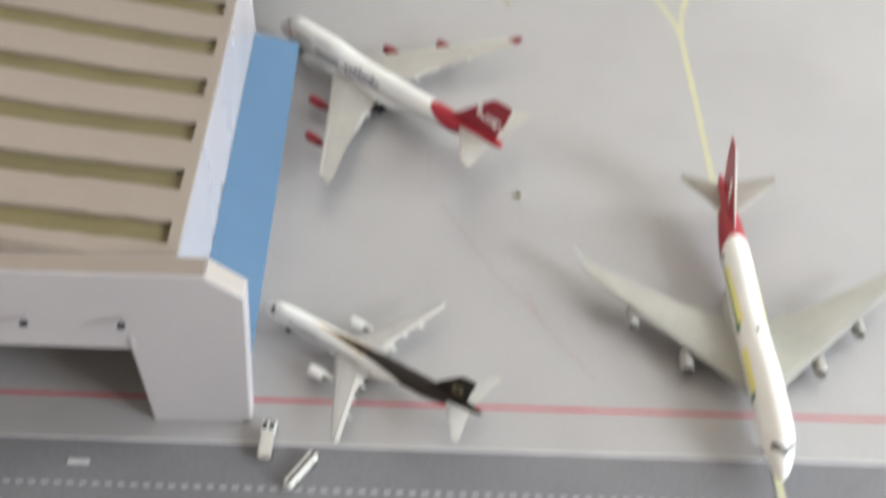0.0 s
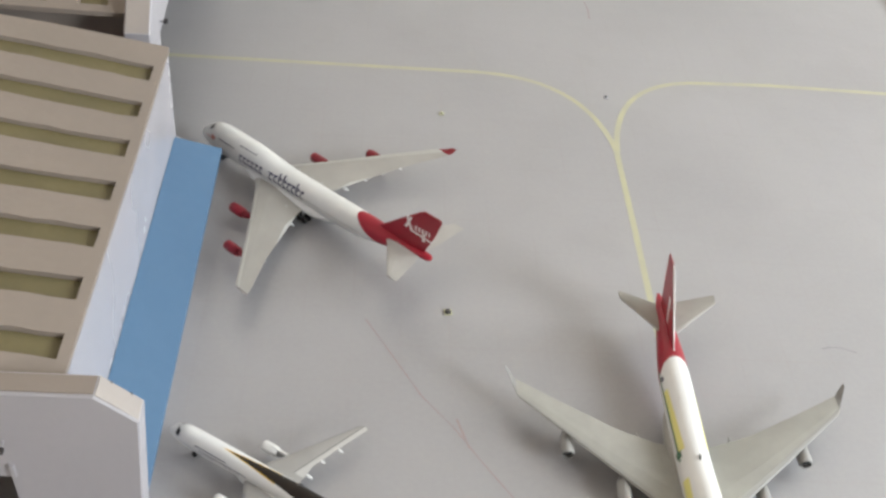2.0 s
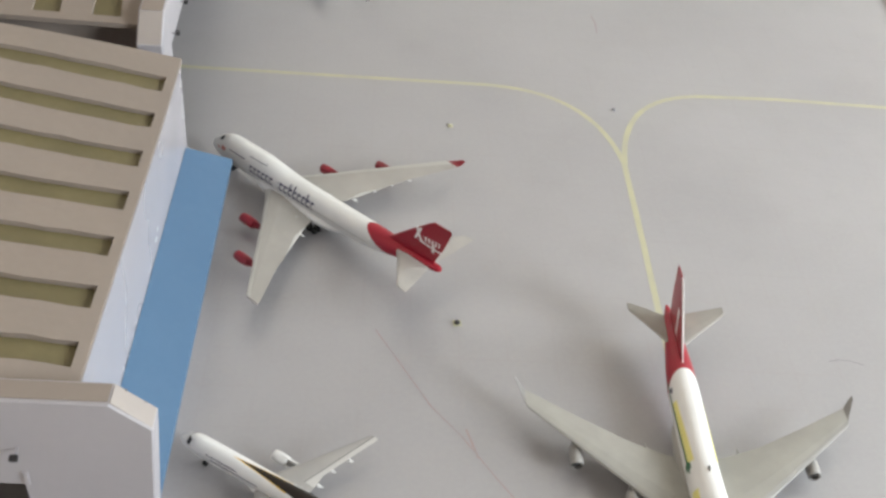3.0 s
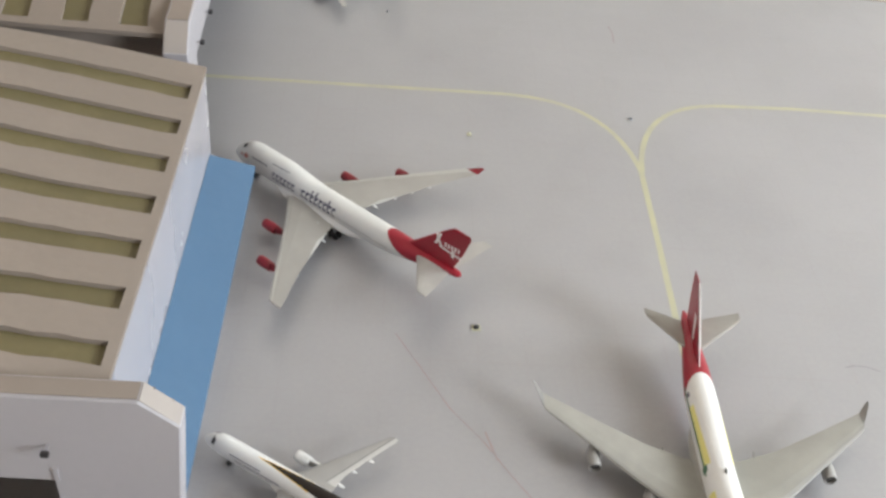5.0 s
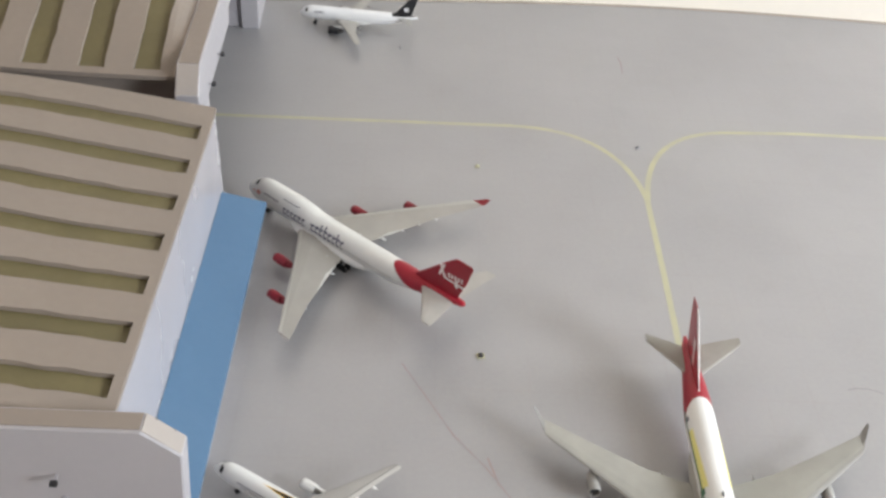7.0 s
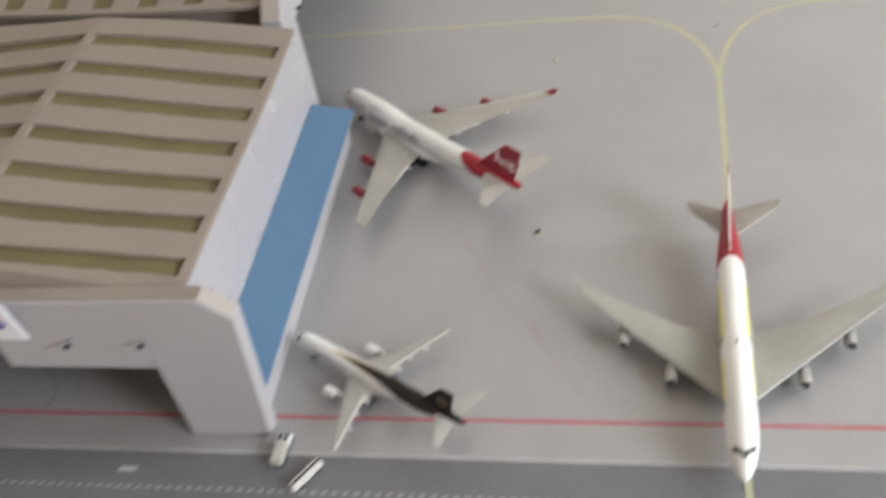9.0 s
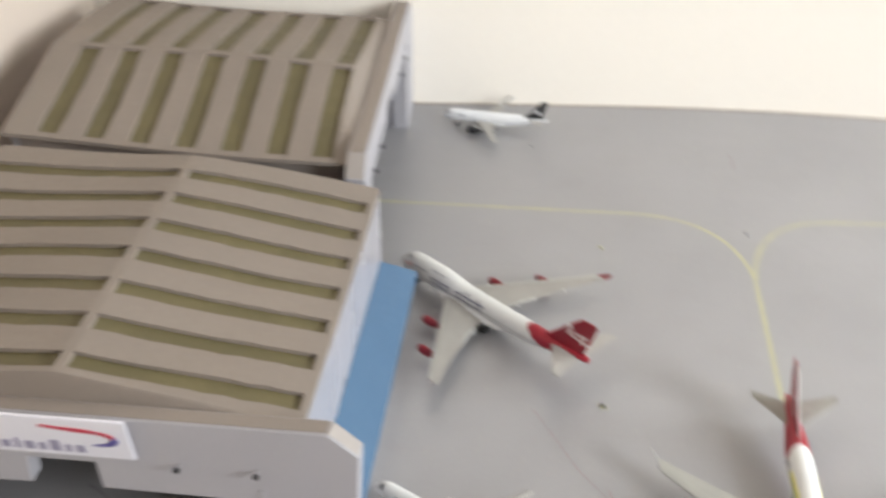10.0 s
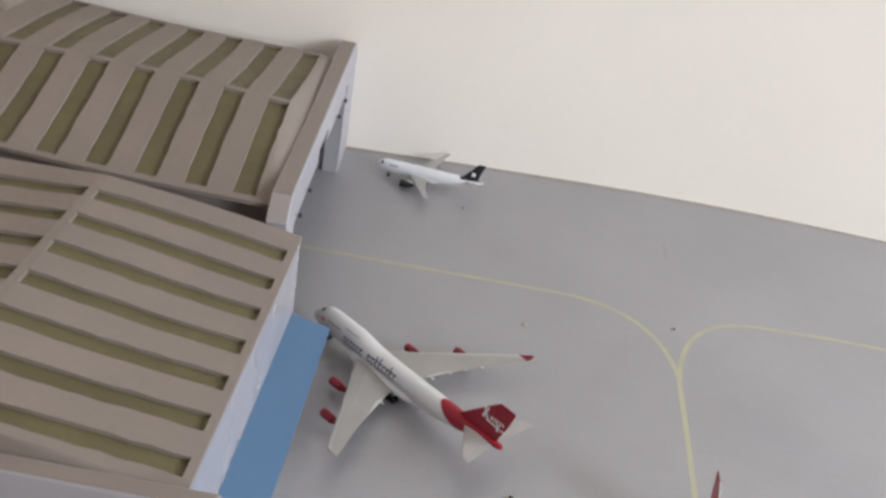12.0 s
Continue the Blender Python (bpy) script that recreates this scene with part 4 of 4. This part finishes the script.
SMALL = dict(
    NARROW, length=37.6,
    body=[(0, 3.2, 3.35, 0.05), (0.7, 2.7, 4.2, 0.75), (2, 2.2, 5.4, 1.35), (3.8, 1.9, 6.0, 1.75), (6, 1.8, 6.1, 1.95), (25, 1.8, 6.1, 1.95), (29, 2.5, 6.1, 1.75), (33, 3.6, 6.0, 1.2), (36, 4.5, 5.7, 0.6), (37.6, 4.9, 5.4, 0.15)],
    fairing=[(11, 1.9, 3.3, 0.9), (13.5, 1.3, 3.5, 2.0), (18, 1.25, 3.6, 2.2), (21.5, 1.4, 3.5, 1.9), (24, 1.9, 3.2, 0.8)],
    wing=[(1.5, 12.0, 7.6, 2.6, 1.0), (3.0, 12.9, 6.6, 2.8, 0.8), (6.4, 15.0, 4.3, 3.2, 0.5), (11.5, 17.6, 2.8, 3.7, 0.35), (18.0, 20.9, 1.7, 4.2, 0.2), (18.5, 21.2, 1.3, 4.25, 0.12)],
    stab=[(0.5, 31.0, 4.3, 5.0, 0.4), (3.2, 33.0, 2.8, 5.3, 0.3), (6.0, 35.0, 1.6, 5.6, 0.12), (6.2, 35.2, 1.3, 5.65, 0.1)],
    fin=[(5.3, 28.4, 7.0, 0, 0.45), (6.2, 30.4, 5.3, 0, 0.5), (9.0, 32.9, 3.7, 0, 0.4), (11.5, 34.9, 2.5, 0, 0.25), (11.8, 35.3, 2.0, 0, 0.14)],
    tracks=[(5.0, 19.0, 2.6, 2.0), (9.0, 19.6, 3.0, 1.8)],
    engines=[(6.6, 10.6, 1.75, 4.8, 1.3)],
    gear=[(0, 5.0, (0,), 0.5, 2.2), (-3.8, 17.7, (0,), 0.58, 2.6), (3.8, 17.7, (0,), 0.58, 2.6)],
)
NS = 18.8
P_BLACK = livery("black_paint", (0.02, 0.02, 0.024), [], 0.35, 0.8)
small_body = livery("white_small_body", (0.80, 0.81, 0.83), [
    (INK, (1, 0, 0, NS - 8.2), (-1, 0, 0, -(NS - 5.2)), (0, 0, 1, 4.5), (0, 0, -1, -5.1), (1, 0, 0, 0, 0.7, 0.65)),
    (BLACK, (-1, 0, 0.7, -(NS - 29.5) + 0.7 * 6.0), (0, 0, 1, 5.55)),
    (BLACK, (1, 0, 0.1, NS - 2.9 + 0.5), (-1, 0, -0.1, -(NS - 2.2 + 0.5)), (0, 0, 1, 4.6), (0, 0, -1, -5.5))])
small_fin = livery("black_fin", (0.02, 0.02, 0.024), [((0.7, 0.7, 0.72), (1, 0, 0, NS - 34.6), (-1, 0, 0, -(NS - 33.2)), (0, 0, 1, 7.0), (0, 0, -1, -8.4))])
small_jet = dict(SMALL, body_label="plain white fuselage", fin_label="black fin with a white patch", engine_label="black engine nacelle",
                 mats=dict(body=small_body, fairing=P_WHITE, fin=small_fin, stab=P_WING_PALE, wing=P_STAB, track=P_STAB, engine=P_BLACK, exhaust=P_BLACK, pylon=P_WHITE))
airliner("small white die-cast model airliner with black tail and engines", pose(-0.0871, 0.3475, 0, 0, 0, 173.5), small_jet)


# ---- service vehicles ----
M_VAN = surface("white_vehicle_paint", (0.74, 0.74, 0.73), (0.66, 0.66, 0.65), 0.35, 60, 400, 0.4)
M_CARGO = surface("pale_grey_cargo_paint", (0.46, 0.45, 0.42), (0.41, 0.40, 0.375), 0.45, 60, 400, 0.4)
M_PANE = surface("grey_window", (0.40, 0.40, 0.40), (0.48, 0.48, 0.47), 0.2, 60, 400, 0.3)
M_GLASS = surface("dark_window", (0.03, 0.035, 0.04), (0.05, 0.05, 0.055), 0.15, 60, 400, 0.3)


def wheels(ob, xs, half, r):
    for x in xs:
        for k in (-1, 1):
            w = part("wheel", revolve([(-0.008, r * 0.7), (-0.008, r), (0.008, r), (0.008, r * 0.7)], (0, 0, 0), 12), M_TYRE, ob)
            w.matrix_basis = pose(x * DM, k * half * DM, r * DM, 0, 0, 90)


def box_truck(m):
    """A small lorry seen from above: cab with two dark windows and a long box."""
    ob = thing("service_truck", "small white model service truck with grey cargo box", "model truck", "apron vehicles", m=m @ Matrix.Diagonal((0.80, 0.74, 0.50, 1)))
    part("chassis", box(-0.105, 0.10, -0.035, 0.035, 0.012, 0.03, 0.004), M_DARK, ob)
    part("cargo_box", box(-0.11, 0.03, -0.036, 0.036, 0.03, 0.115, 0.006), M_CARGO, ob, "plain pale grey cargo box")
    cab = part("cab", prism([(0.035, 0.02), (0.11, 0.02), (0.112, 0.055), (0.092, 0.10), (0.035, 0.105)], -0.04, 0.04), M_VAN, ob, "white cab")
    for k in (-1, 1):
        part("window", prism([(0.098, 0.092), (0.112, 0.060), (0.117, 0.060), (0.102, 0.096)], k * 0.019 - 0.013, k * 0.019 + 0.013), M_GLASS, cab)
        part("roof_hatch", box(0.044, 0.084, k * 0.020 - 0.014, k * 0.020 + 0.014, 0.102, 0.111, 0.002), M_GLASS, cab)
    wheels(ob, (-0.07, 0.075), 0.036, 0.018)


def bus(m):
    ob = thing("airport_bus", "small white model bus with a black roof stripe", "model bus", "apron vehicles", m=m @ Matrix.Diagonal((0.72, 0.74, 0.52, 1)))
    part("body", box(-0.125, 0.125, -0.028, 0.028, 0.014, 0.085, 0.007), M_VAN, ob, "white bus body")
    part("roof_stripe", box(-0.122, 0.122, -0.007, 0.009, 0.0845, 0.0905, 0.001), M_DARK, ob, "black stripe along the roof")
    for x in (-0.085, -0.03, 0.03, 0.085):
        part("roof_unit", box(x - 0.019, x + 0.019, -0.033, -0.011, 0.0795, 0.0885, 0.004), M_VAN, ob)
    for k in (-1, 1):
        for x in (-0.08, -0.035, 0.01, 0.055):
            part("window", box(x, x + 0.034, k * 0.0285 - 0.0015, k * 0.0285 + 0.0015, 0.048, 0.072), M_PANE, ob)
    part("windscreen", box(0.1242, 0.1270, -0.023, 0.023, 0.044, 0.076), M_GLASS, ob)
    wheels(ob, (-0.08, 0.08), 0.025, 0.018)


box_truck(pose(-0.1120, -0.1505, 0.0002, 0, 0, 88))
bus(pose(-0.0965, -0.1645, 0.0004, 0, 0, 56))


# ---- card sheet lying on the table beside the apron paper ----
M_PINK_CARD = surface("pale_pink_card", (0.56, 0.49, 0.48), (0.52, 0.455, 0.45), 0.6, 10, 260, 0.5, 0.1)
bm = bmesh.new()
sheet = [(3.30, 2.2), (5.9, 2.2), (5.9, 3.70), (3.475, 3.86), (3.405, 3.2)]
low = [bm.verts.new((x, y, 0.001)) for x, y in sheet]
high = [bm.verts.new((x + (0.012 if x < 5 else 0.0), y, 0.035)) for x, y in sheet]
bm.faces.new(low[::-1])
bm.faces.new(high)
for i in range(5):
    j = (i + 1) % 5
    bm.faces.new((low[i], low[j], high[j], high[i]))
bmesh.ops.bevel(bm, geom=[e for e in bm.edges if min(v.co.z for v in e.verts) > 0.02], offset=0.006, segments=2, affect="EDGES")
tagged(part("card_sheet", bm, M_PINK_CARD), "pale pink card sheet lying beside the apron paper", "card sheet")
